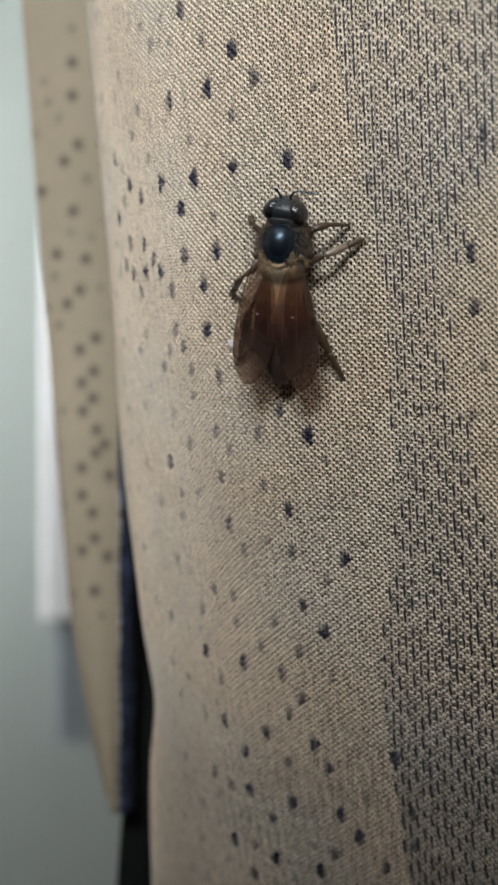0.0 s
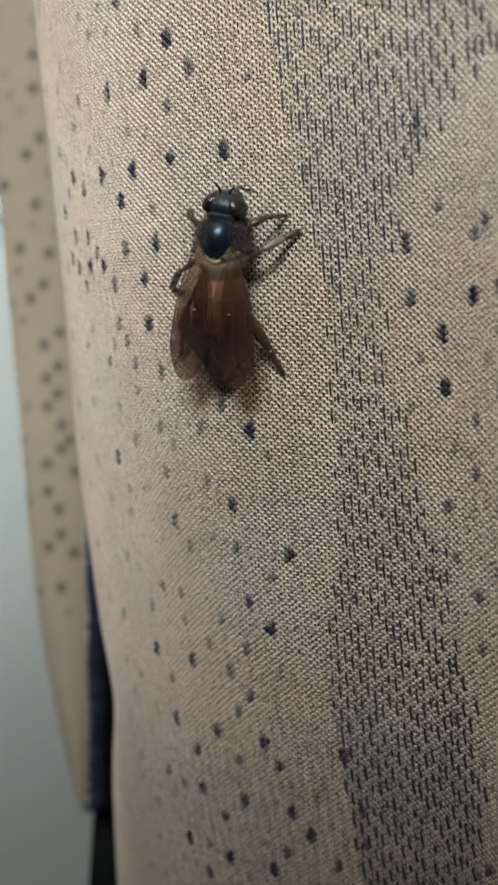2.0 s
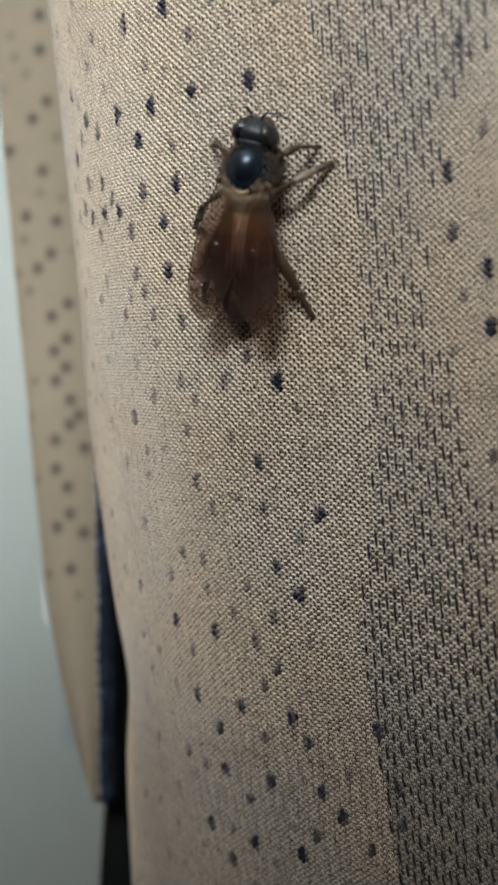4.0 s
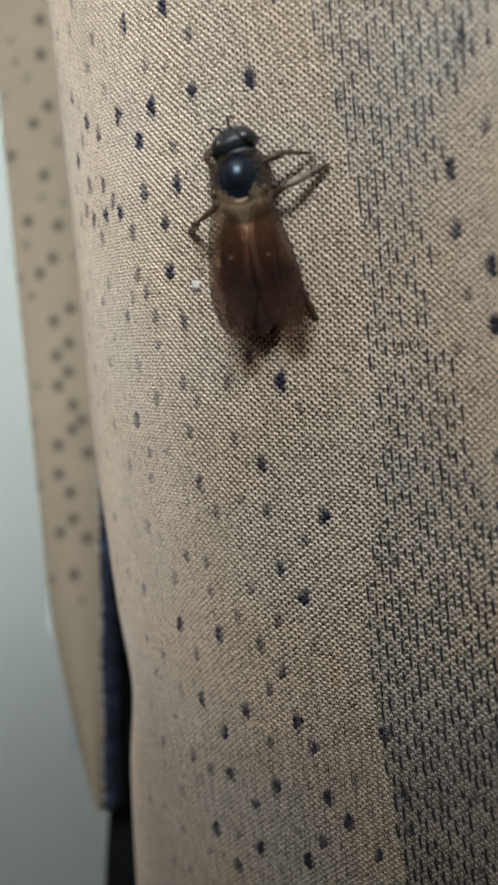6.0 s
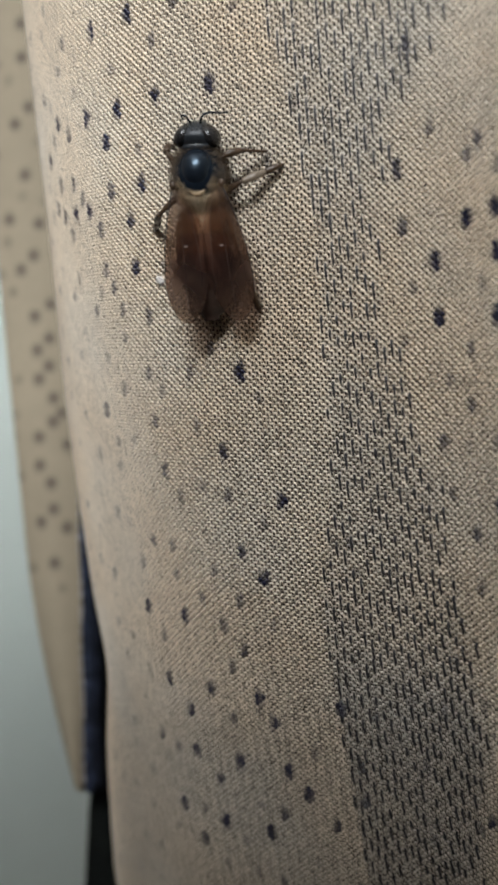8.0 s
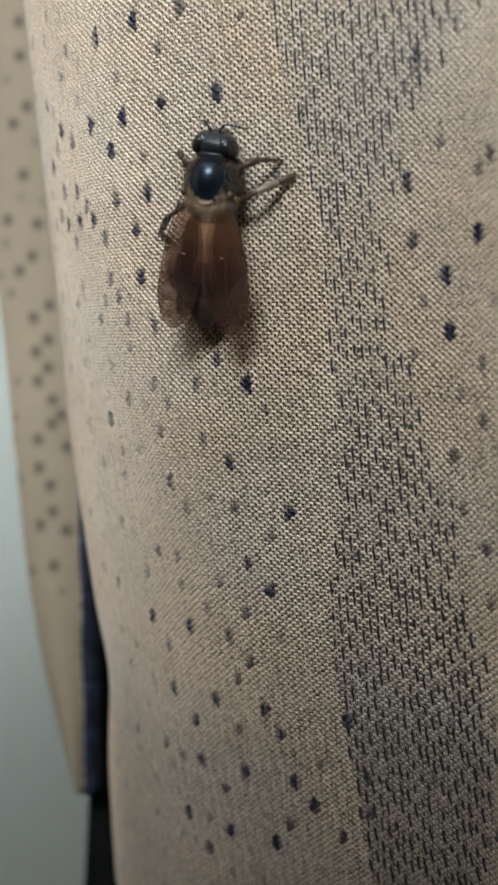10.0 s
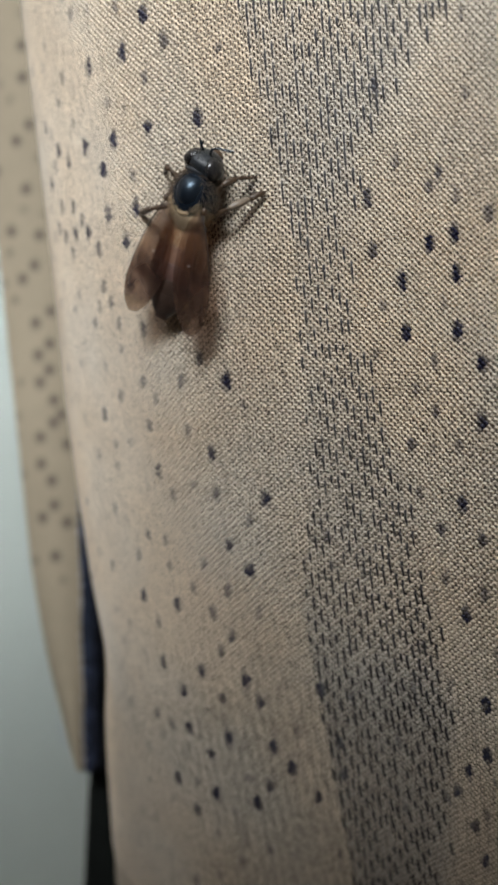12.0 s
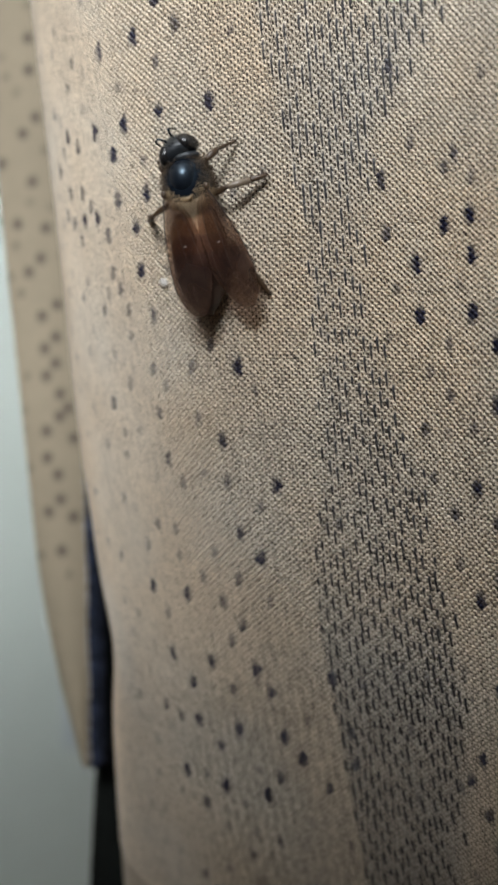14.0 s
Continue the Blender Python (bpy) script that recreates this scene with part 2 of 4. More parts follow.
def mesh_from(name, verts, faces, mats, smooth=True, ink=None, grey=None):
    """A mesh from arrays: verts n x 3, faces either a list or an m x k array."""
    me = bpy.data.meshes.new(name)
    me.from_pydata([tuple(v) for v in np.asarray(verts).tolist()], [], np.asarray(faces).tolist() if isinstance(faces, np.ndarray) else faces)
    for m in mats:
        me.materials.append(m)
    if smooth:
        me.polygons.foreach_set("use_smooth", np.ones(len(me.polygons), bool))
    if ink is not None:
        me.attributes.new("ink", "FLOAT", "POINT").data.foreach_set("value", np.asarray(ink, np.float32))
    if grey is not None:
        me.attributes.new("grey", "FLOAT", "POINT").data.foreach_set("value", np.asarray(grey, np.float32))
    me.update()
    return me


def part(name, bm, mat, parent, label="", smooth=True):
    """Links a bmesh as one mesh object under a thing or a part."""
    me = bpy.data.meshes.new(name)
    bm.to_mesh(me)
    bm.free()
    me.materials.append(mat)
    if smooth:
        me.polygons.foreach_set("use_smooth", np.ones(len(me.polygons), bool))
    ob = new(name, me)
    ob.parent = parent
    return tagged(ob, label)


def box_mesh(name, lo, hi, mat):
    bm = bmesh.new()
    bmesh.ops.create_cube(bm, size=1)
    for v in bm.verts:
        v.co = Vector([lo[k] + (v.co[k] + 0.5) * (hi[k] - lo[k]) for k in range(3)])
    me = bpy.data.meshes.new(name)
    bm.to_mesh(me)
    bm.free()
    me.materials.append(mat)
    return new(name, me)


def wall_with_hole(name, axis, at, thick, span, height, hole, mat):
    """A wall in the plane axis = at, in four blocks round an opening (a0, a1, z0, z1)."""
    bm = bmesh.new()
    (a0, a1), (z0, z1), (h0, h1, k0, k1) = span, height, hole
    for b0, b1, c0, c1 in ((a0, h0, z0, z1), (h1, a1, z0, z1), (h0, h1, z0, k0), (h0, h1, k1, z1)):
        got = bmesh.ops.create_cube(bm, size=1)["verts"]
        for v in got:
            a, c, d = b0 + (v.co.x + 0.5) * (b1 - b0), c0 + (v.co.z + 0.5) * (c1 - c0), at + (v.co.y + 0.5) * thick
            v.co = Vector((a, d, c)) if axis == "y" else Vector((d, a, c))
    me = bpy.data.meshes.new(name)
    bm.to_mesh(me)
    bm.free()
    me.materials.append(mat)
    return tagged(new(name, me), "beige plaster wall with an opening", "wall", kind="structure")


# ---- the room that closes the place, and added walls that shape its light ----
tagged(box_mesh("floor", (-1.4, -1.3, -0.1), (1.4, 1.25, 0.0), FLOOR), "plain brown floor", "floor", kind="structure")
ceiling = wall_with_hole("ceiling", "y", 0.0, 0.1, (-1.4, 1.4), (-1.3, 1.25), (-0.8, -0.25, -0.78, -0.22), WHITE)
ceiling.data.transform(Matrix(((1, 0, 0, 0), (0, 0, 1, 0), (0, 1, 0, 2.4), (0, 0, 0, 1))))
ceiling.data.flip_normals()
tagged(ceiling, "plain white ceiling with a skylight opening", "ceiling")
tagged(box_mesh("wall_west", (-1.5, -1.3, 0.0), (-1.4, 0.115, 2.4), ROOM), "beige plaster wall", "wall", kind="structure")
# unseen partition, added to keep the fill lamp off the cloth's bend
tagged(box_mesh("wall_shield", (-1.5, 0.115, 0.0), (-0.045, 0.15, 2.4), ROOM), "beige plaster wall", "wall", kind="structure")
# unseen wall, added with its opening to hold the back wall's fill lamp
wall_with_hole("fill_lamp_wall", "x", -0.775, 0.05, (0.15, 1.05), (0.0, 2.4), (0.70, 0.98, 1.28, 1.72), ROOM)
tagged(box_mesh("wall_east", (1.4, -1.3, 0.0), (1.5, 1.25, 2.4), ROOM), "beige plaster wall", "wall", kind="structure")
wall_with_hole("wall_south", "y", -1.3, 0.1, (-1.4, 1.4), (0.0, 2.4), (-1.0, 0.05, 1.69, 2.09), ROOM)
# unseen wall, added so that daylight fades towards the cloth's bottom
tagged(box_mesh("shade_wall", (-1.4, -0.2, 0.0), (1.4, -0.1, 1.2904), ROOM), "low wall added to shade the lower cloth", "wall", kind="structure")
tagged(box_mesh("wall_north", (-0.80, 1.05, 0.0), (1.4, 1.25, 2.4), WALL), "pale grey-green painted wall", "wall", kind="structure")


# ---- a white post by the wall, darker and blue-grey at its lower end ----
def rounded_post(name, x0, x1, y0, y1, z0, z1, r, mat, parent, label="", turn=2.0):
    """An upright with its long edges rounded, turned a little towards the added side lamp; millimetres from the first
    eye.
    """
    ring = []
    for cx, cy, a0 in ((x1 - r, y1 - r, 0), (x0 + r, y1 - r, 90), (x0 + r, y0 + r, 180), (x1 - r, y0 + r, 270)):
        ring += [(cx + r * math.cos(radians(a0 + k * 15)), cy + r * math.sin(radians(a0 + k * 15))) for k in range(7)]
    mx, my, c, s = (x0 + x1) / 2, (y0 + y1) / 2, math.cos(radians(turn)), math.sin(radians(turn))
    ring = [(mx + c * (x - mx) + s * (y - my), my - s * (x - mx) + c * (y - my)) for x, y in ring]
    bm, n = bmesh.new(), len(ring)
    low, high = ([bm.verts.new(Vector(to_world((x, y, z)).tolist())) for x, y in ring] for z in (z0, z1))
    for k in range(n):
        bm.faces.new((low[k], low[(k + 1) % n], high[(k + 1) % n], high[k]))
    bm.faces.new(low[::-1]), bm.faces.new(high)
    return part(name, bm, mat, parent, label, smooth=False)


post = tagged(new("post"), "white painted post with a blue-grey lower block beside the wall", "post")
rounded_post("shaft", -161, -100, 930, 998, -137, 1190, 4, WHITE, post)
rounded_post("foot", -152, -102, 934, 990, -235, -137.3, 4, BLUE_GREY, post, "blue-grey lower block")

# ---- the cloth: ground sheet, threads, print ----
def grid_faces(rows, cols):
    a = np.arange(rows * cols).reshape(rows, cols)
    return np.stack([a[:-1, :-1], a[:-1, 1:], a[1:, 1:], a[1:, :-1]], -1).reshape(-1, 4)


rng = np.random.default_rng(7)
# the larger printed specks, s and z on the cloth, the strongest of each stretch first
SPECKS_BEND = (
    (-0.6, 17.7), (-8.1, 17.5), (-9.7, 12.6), (-11.8, 17.8), (-7.9, 7.5), (-10.1, 22.8), (-9.7, 15.8), (-6.5, 12.6), (-6.3, 22.8), (-4.1, 24.7),
    (-19.4, 16.6), (-4.6, 17.7), (-15.0, 12.2), (-7.9, 10.5), (-12.8, 11.9), (-8.2, 28.1), (-16.6, 18.5), (-2.6, 22.8), (-14.9, 14.1), (-17.2, 12.3),
    (-19.2, 20.8), (-14.8, 17.3), (-17.3, 14.6), (-13.7, 12.9), (-18.6, 13.1), (-16.0, 10.9), (-11.5, 10.5), (-11.4, 7.8), (-10.6, 6.6), (-13.3, 5.4),
    (-9.8, 5.0), (-7.1, 4.4), (-7.7, 0.7), (-10.7, -0.1), (-14.2, 23.1), (-4.4, 20.8), (-17.8, 17.6), (-21.6, 25.7), (-20.3, 12.8), (-15.8, 7.9),
    (-17.1, 6.8), (-12.3, 6.5), (-17.8, 19.8), (-24.1, 19.2), (-22.2, 11.5),
)
SPECKS_LOW = (
    (-0.2, 0.4), (-6.5, -15.7), (-8.5, -30.2), (-4.5, -30.8), (-2.8, -26.0), (-0.8, -21.1), (2.3, -27.9), (-0.8, -31.1), (5.1, -21.4), (2.0, -7.7),
    (0.3, -12.9), (0.9, -26.3), (-8.8, -20.5), (-4.7, -20.7), (-10.5, -15.3), (-6.8, -22.6), (-6.6, -25.6), (0.2, -22.8), (4.2, -30.0), (-1.9, -4.5),
    (-4.6, -27.5), (-6.6, -32.6), (-1.7, -17.8), (0.4, -29.5), (-1.2, -11.1), (-13.5, -1.4), (-7.0, -5.7), (-10.3, -24.9), (-3.0, -22.8), (-2.7, -19.0),
    (-3.1, -16.1), (-2.2, 2.0), (-1.6, -14.5), (-1.8, -7.4), (-7.5, -2.4), (-9.0, -10.5), (-10.6, -12.2), (-15.1, -13.3), (-8.9, -17.3), (-3.9, 0.5),
    (-3.8, -2.9), (-5.7, -7.4), (0.7, -9.2), (-6.9, -12.7), (-3.5, -12.4), (0.7, -16.1), (-13.5, -8.7), (-12.3, -5.4),
)
SPECKS_FAR = (
    (15.7, 7.7), (13.4, 5.8), (13.5, 2.7), (17.6, 2.4), (17.4, -7.9), (17.3, -15.0), (18.6, -20.8), (17.7, 8.0), (17.7, 5.7), (19.3, 0.4),
    (19.1, -3.0), (18.6, -24.3), (17.0, -25.7), (16.0, -27.3), (18.2, -32.1), (6.2, -25.4), (6.4, -27.9), (11.1, 11.1), (17.4, -29.7), (12.1, 17.6),
    (11.3, 7.9), (15.6, -9.6), (18.8, -10.1), (18.8, -13.5), (16.7, 11.6), (15.9, 11.0), (20.2, 8.8), (15.6, -2.3), (13.5, -4.3), (17.3, -4.4),
    (15.8, -12.7), (18.4, -28.6), (15.2, -28.1), (11.3, -29.7), (13.3, 13.0), (17.9, 10.1), (11.8, 4.5), (15.7, 0.8), (14.1, -0.8), (13.7, -17.5),
    (15.8, -19.9), (11.1, -24.7), (12.6, -20.6), (10.2, -20.4),
)


def band_left(z):
    return 5.3 + 0.9 * np.sin((z + 16.0) / 9.5) * np.where(z > -16, 1, 0.2) - 0.09 * np.maximum(z - 9, 0) + 0.10 * np.maximum(-18 - z, 0) - 0.6 * np.exp(-(((z + 14) / 5) ** 2)) - 0.25 - 0.35 * np.clip((8 - z) / 6, 0, 1)


def band_right(z):
    return np.interp(z, [-45, -32, -24, -14, -7, 0, 4, 9, 13, 17, 21, 30], [14.6, 15.0, 15.8, 14.5, 13.2, 10.4, 9.5, 9.6, 10.5, 13.4, 17.5, 24.0])


def in_band(s, z):
    return np.clip((s - band_left(z)) / 0.3, 0, 1) * np.clip((band_right(z) - s) / 1.6 + 0.5, 0, 1)


def all_specks():
    """The listed specks with size and strength, and faint small ones scattered between them."""
    out = []
    for listed in (SPECKS_BEND, SPECKS_LOW, SPECKS_FAR):
        for i, (s, z) in enumerate(listed):
            k = i / len(listed)
            out.append((s, z, 0.36 - 0.10 * k + 0.03 * rng.random(), 1.0 if k < 0.25 else 1.08 - 0.62 * k))
    listed = len(out)
    for s in np.arange(-30, 30, 1.9):
        for z in np.arange(-46, 42, 2.2):
            a, b = s + 0.95 * (round((z + 46) / 2.2) % 2) + rng.uniform(-0.8, 0.8), z + rng.uniform(-0.9, 0.9)
            inside = band_left(b) - 0.4 < a < band_right(b) + 0.2
            plain = 1.2 < a < band_left(b) and b > -22            # the clear strip beside the band
            chance = 0.08 if inside else 0.06 if plain else 0.2 if a > -5 and b > 3 else 0.55
            if rng.random() < chance and min((a - p[0]) ** 2 + (b - p[1]) ** 2 for p in out) > 3.0:
                out.append((a, b, rng.uniform(0.2, 0.29), rng.uniform(0.3, 0.65)))
    return np.array(out)


SPECK_TABLE = all_specks()


def ink_at(s, z):
    """How strongly the print dyes the cloth at s, z."""
    s, z = np.asarray(s), np.asarray(z)
    ink = np.zeros(s.shape)
    for a, b, r, k in SPECK_TABLE:
        near = np.nonzero((np.abs(s - a) < 2 * r) & (np.abs(z - b) < 2 * r))
        d = np.sqrt(((s[near] - a) / (0.78 * r)) ** 2 + ((z[near] - b) / (1.25 * r)) ** 2)
        ink[near] = np.maximum(ink[near], k * np.clip(1.55 - d, 0, 0.5) / 0.5)
    return ink


def domes(s, z, half_s, half_z, height, sink, sides=8, square=1.0):
    """Small rounded thread crowns on the cloth: vertices and faces for arrays of places."""
    n = len(s)
    along, up, out = cloth_axes(s, z)
    base = on_cloth(s, z)
    ang = np.arange(sides) / sides * 2 * np.pi
    u = np.r_[0, 0.62 * np.cos(ang), np.cos(ang)]
    v = np.r_[0, 0.62 * np.sin(ang), np.sin(ang)]
    h = np.r_[1, np.full(sides, 0.72), np.zeros(sides)]
    u = np.sign(u) * np.abs(u) ** square
    hs, hz, hh = (np.broadcast_to(a, (n,))[:, None] for a in (half_s, half_z, height))
    uu = u * hs
    co = base[:, None] + along[:, None] * uu[..., None] + up[:, None] * (v * hz)[..., None] + out[:, None] * (h * hh - sink)[..., None]
    k = np.arange(sides)
    tri = np.stack([np.zeros(sides, int), 1 + k, 1 + (k + 1) % sides], 1)
    quad = np.stack([1 + k, 1 + sides + k, 1 + sides + (k + 1) % sides, 1 + (k + 1) % sides], 1)
    step = (np.arange(n) * (1 + 2 * sides))[:, None, None]
    faces = (tri + step).reshape(-1, 3).tolist() + (quad + step).reshape(-1, 4).tolist()
    return co.reshape(-1, 3), faces, 1 + 2 * sides


cloth = tagged(new("hanging_cloth"), "cream knitted cloth fold printed with dark specks and black dashes", "cloth")

# ground sheet: fine and near-black for the eyelets' shade where seen, plain above and below
rows_z = np.r_[-1190.0, -600.0, -120.0, Z_ROWS, 120.0, 600.0, 1190.0]
sheet = cloth_table(rows_z, S_COLS)
for i, z in enumerate(rows_z):
    if z < Z_LOW or z > Z_HIGH:
        sheet[i, :, 1] = TABLE[0 if z < 0 else -1][:, 1]
_, _, out_n = cloth_axes(*np.meshgrid(S_COLS, np.clip(rows_z, Z_LOW + 2, Z_HIGH - 2)))
sheet -= out_n * 0.10
ss, zz = np.meshgrid(S_COLS, rows_z)
ob = new("ground_sheet", mesh_from("ground_sheet", to_world(sheet.reshape(-1, 3)), grid_faces(*sheet.shape[:2]), [EYELET_SHADE, CREAM_CLOTH], ink=ink_at(ss, zz).ravel()))
outer = (ss < -27) | (ss > 24.5) | (zz < -43) | (zz > 38)             # too far out for its loops to be told apart
ob.data.polygons.foreach_set("material_index", outer[:-1, :-1].ravel().astype(np.int32))
ob.parent = cloth

def sag(s, z):
    """How far the rows of loops hang to one side."""
    return 0.07 * s + 0.2 * np.maximum(s - 6, 0) * np.clip(z / 14, 0.15, 1)


# the knit: columns of small loops, each round a dark eyelet, every second column set half a loop lower
COL, ROW = 0.255, 0.43
ci, ri = np.meshgrid(np.arange(-106, 100), np.arange(-102, 96))
ci, ri = ci.ravel(), ri.ravel()
# black floats run down every second column of the printed band, two to four loops long, in slanting steps
hidden = np.zeros((ci.max() + 107, ri.max() + 103), bool)
floats = []
for c in range(2, 100, 2):
    k = c // 2
    for r in range(-102 + (2 * k + k // 3) % 4, 92, 4):
        z = r * ROW
        dense = min(max((z - 5) / 8, 0), 1)                   # closer set towards the top
        long = 3 + int(rng.random() < 0.05 + 0.45 * dense) - int(rng.random() < 0.3 - 0.2 * dense)
        first = r + int(rng.integers(-1, 2)) * int(rng.random() < 0.25)
        s = c * COL
        mid = (first + 0.5 * (long - 1)) * ROW - sag(s, z)
        if band_left(mid) + rng.normal(0, 0.06) < s < band_right(mid) + rng.normal(0, 0.5) and rng.random() < 0.94:
            floats.append((s, mid, 0.47 * long * ROW))
            hidden[c + 106, max(first + 102, 0) : first + 102 + long] = True
ls = ci * COL + 0.015 * np.sin(ri * 0.37 + ci * 1.9) + rng.normal(0, 0.008, ci.shape)
lz = (ri - 0.5 * (ci % 2)) * ROW + rng.normal(0, 0.010, ci.shape)
lz -= sag(ls, lz)
pressed = np.where(hidden[ci + 106, ri + 102], 0.25, 1.0)          # loops lie flat under a float


def loops(s, z, seed, pressed, sides=8):
    """Rings of thread on the cloth: high and full at the top, lower at the foot, open in the middle."""
    r, n = np.random.default_rng(seed), len(s)
    along, up, out = cloth_axes(s, z)
    base = on_cloth(s, z)
    ang = np.arange(sides) / sides * 2 * np.pi
    cs, sn = np.cos(ang), np.sin(ang)
    size = 1 + r.normal(0, 0.06, (n, 1))
    taut = np.clip((s[:, None] + 15.0) / 8.0, 0, 1)           # drawn flatter and tighter round the bend
    tall = (1 + r.normal(0, 0.10, (n, 1))) * (0.45 + 0.55 * taut) * pressed[:, None]
    rings = []
    for u, v, h in (
        (0.084 * cs, 0.105 * sn - 0.046, np.full(sides, -0.09)),
        (0.097 * cs, 0.126 * sn - 0.036, 0.012 + 0.074 * sn),
        (0.118 * cs, 0.150 * sn - 0.004, 0.056 + 0.120 * sn),
        (0.170 * cs, 0.205 * sn + 0.004, -0.045 + 0.020 * sn),
    ):
        rings.append((u * size, v * size, h * tall))
    rib = np.clip((-14 - z[:, None]) / 10, 0, 1) + 0.5 * np.clip((z[:, None] - 12) / 8, 0, 1)    # low flat ribs away from the middle
    rings = [(u * (1 - 0.2 * rib), v * (1 + 0.1 * rib), h * (1 - 0.55 * rib)) for u, v, h in rings]
    rings[0] = (rings[0][0] * (0.75 + 0.25 * taut), rings[0][1] * (0.75 + 0.25 * taut), rings[0][2])
    uu, vv, hh = (np.concatenate([q[k] for q in rings], 1) for k in range(3))
    uu = uu + 0.06 * vv
    co = base[:, None] + along[:, None] * uu[..., None] + up[:, None] * vv[..., None] + out[:, None] * hh[..., None]
    k = np.arange(sides)
    nxt = (k + 1) % sides
    quad = np.concatenate([np.stack([q * sides + k, (q + 1) * sides + k, (q + 1) * sides + nxt, q * sides + nxt], 1) for q in range(3)])
    faces = (quad + (np.arange(n) * 4 * sides)[:, None, None]).reshape(-1, 4)
    return co.reshape(-1, 3), faces, 4 * sides


co, faces, per = loops(ls, lz, 1, pressed)
ink = np.clip(ink_at(ls, lz) * np.clip(rng.normal(1.0, 0.16, len(ls)), 0.6, 1.1), 0, 1)
dim = np.clip(in_band(ls, lz) * (0.20 + 0.24 * np.clip((-13 - lz) / 8, 0, 1)) * rng.uniform(0.8, 1.2, len(ls)), 0, 1)
o = tagged(new("knitting", mesh_from("knitting", to_world(co), faces, [THREAD], ink=np.repeat(ink, per), grey=np.repeat(dim, per))), "cream knitted loops round dark eyelets", kind="stuff")
o.parent = cloth

# the black floats lie in the channels that they leave between the loops
ds, dz, dh = np.array(floats).T
dw = rng.uniform(0.068, 0.084, len(ds))
co, faces, per = domes(ds, dz, dw, dh, 0.17, 0.03, sides=10, square=0.4)
o = tagged(new("dark_float_thread", mesh_from("dark_float_thread", to_world(co), faces, [DASH])), "black thread dashes", kind="stuff")
o.parent = cloth


# ---- the fold behind, its navy edge and the black sheet in the gap ----
def fold_sheet(name, left, right, depth, z0, z1, mat, bow=3.0, parent=None, label="", specks=(), rows=70, cols=40, thick=0.8):
    """A soft hanging sheet between two edges x = left(z), right(z), bowed forwards, with thickness."""
    zs, w = np.linspace(z0, z1, rows), np.linspace(0, 1, cols)
    x = np.array([[left(z) + (right(z) - left(z)) * a for a in w] for z in zs])
    y = np.array([[depth(a, z) - bow * math.sin(math.pi * a) for a in w] for z in zs])
    pts = np.stack([x, y, np.repeat(zs[:, None], cols, 1)], -1)
    back = pts + np.array([0, thick, 0])
    verts = np.r_[pts.reshape(-1, 3), back.reshape(-1, 3)]
    n = rows * cols
    f = grid_faces(rows, cols)
    rim = np.r_[np.arange(cols), (np.arange(1, rows) * cols + cols - 1), (n - 2 - np.arange(cols - 1)), (np.arange(rows - 2, 0, -1) * cols)]
    side = np.stack([rim, np.roll(rim, -1), np.roll(rim, -1) + n, rim + n], 1)
    ink = np.zeros(2 * n)
    for a, b, r, k in specks:
        d = np.hypot(x - a, pts[..., 2] - b).ravel() / r
        ink[:n] = np.maximum(ink[:n], k * np.clip(1.5 - d, 0, 1))
    o = new(name, mesh_from(name, to_world(verts), np.r_[f, f[:, ::-1] + n, side[:, ::-1]], [mat], ink=ink))
    o.parent = parent
    return tagged(o, label)


rear_fold = tagged(new("rear_fold"), "beige dotted cloth flap with navy edging hanging behind the fold", "cloth")
REAR_SPECKS = [(a, b, 0.58, 1.0) for a, b in (
    (-18.9, 28.8), (-18.0, 23.7), (-16.7, 18.8), (-18.1, 38.9), (-18.1, 35.5), (-17.5, 30.5), (-19.7, 19.3), (-17.3, 15.6), (-18.6, 14.2), (-17.3, 9.5),
    (-15.7, 10.7), (-15.9, 7.3), (-17.1, 6.1), (-16.0, 4.5), (-17.0, 3.2), (-15.6, 1.3), (-14.8, -0.2), (-15.7, -1.1), (-17.1, -2.6), (-14.3, -3.4),
    (-17.1, -5.4), (-16.0, -7.2), (-15.8, -9.8), (-17.1, -11.1), (-14.5, -11.7), (-15.8, -15.2), (-21.3, 25.8))]
for _ in range(110):
    a, b = rng.uniform(-23, -14), rng.uniform(-22, 44)
    if min((a - p[0]) ** 2 + (b - p[1]) ** 2 for p in REAR_SPECKS) > 3.6:
        REAR_SPECKS.append((a, b, rng.uniform(0.4, 0.5), rng.uniform(0.3, 0.6)))


def rear_left(z):
    return -19.9 - 0.078 * z + 0.0100 * max(-14 - z, 0) ** 1.75


def rear_depth(a, z):
    return 122.9 + 0.5 * math.sin(z / 17.0) * (a - 0.5)


def gap_sheet_left(z):
    return -12.9 - 0.75 * min(max(-36 - z, 0) / 4, 1) - 0.07 * max(-40 - z, 0) if z > -60 else -15.0


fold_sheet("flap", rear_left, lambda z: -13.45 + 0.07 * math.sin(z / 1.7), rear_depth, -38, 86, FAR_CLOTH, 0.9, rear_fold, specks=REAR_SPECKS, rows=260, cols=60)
fold_sheet("navy_edging", lambda z: -13.42 + 0.07 * math.sin(z / 1.7), lambda z: -11.9 + 0.1 * math.sin(z / 2.3), lambda a, z: rear_depth(1, z) + 0.4 + 1.6 * a * a, -38.4, 85, NAVY, 0.25, rear_fold, "navy blue cloth edging", rows=160)
seam, jitter = bmesh.new(), random.Random(5)
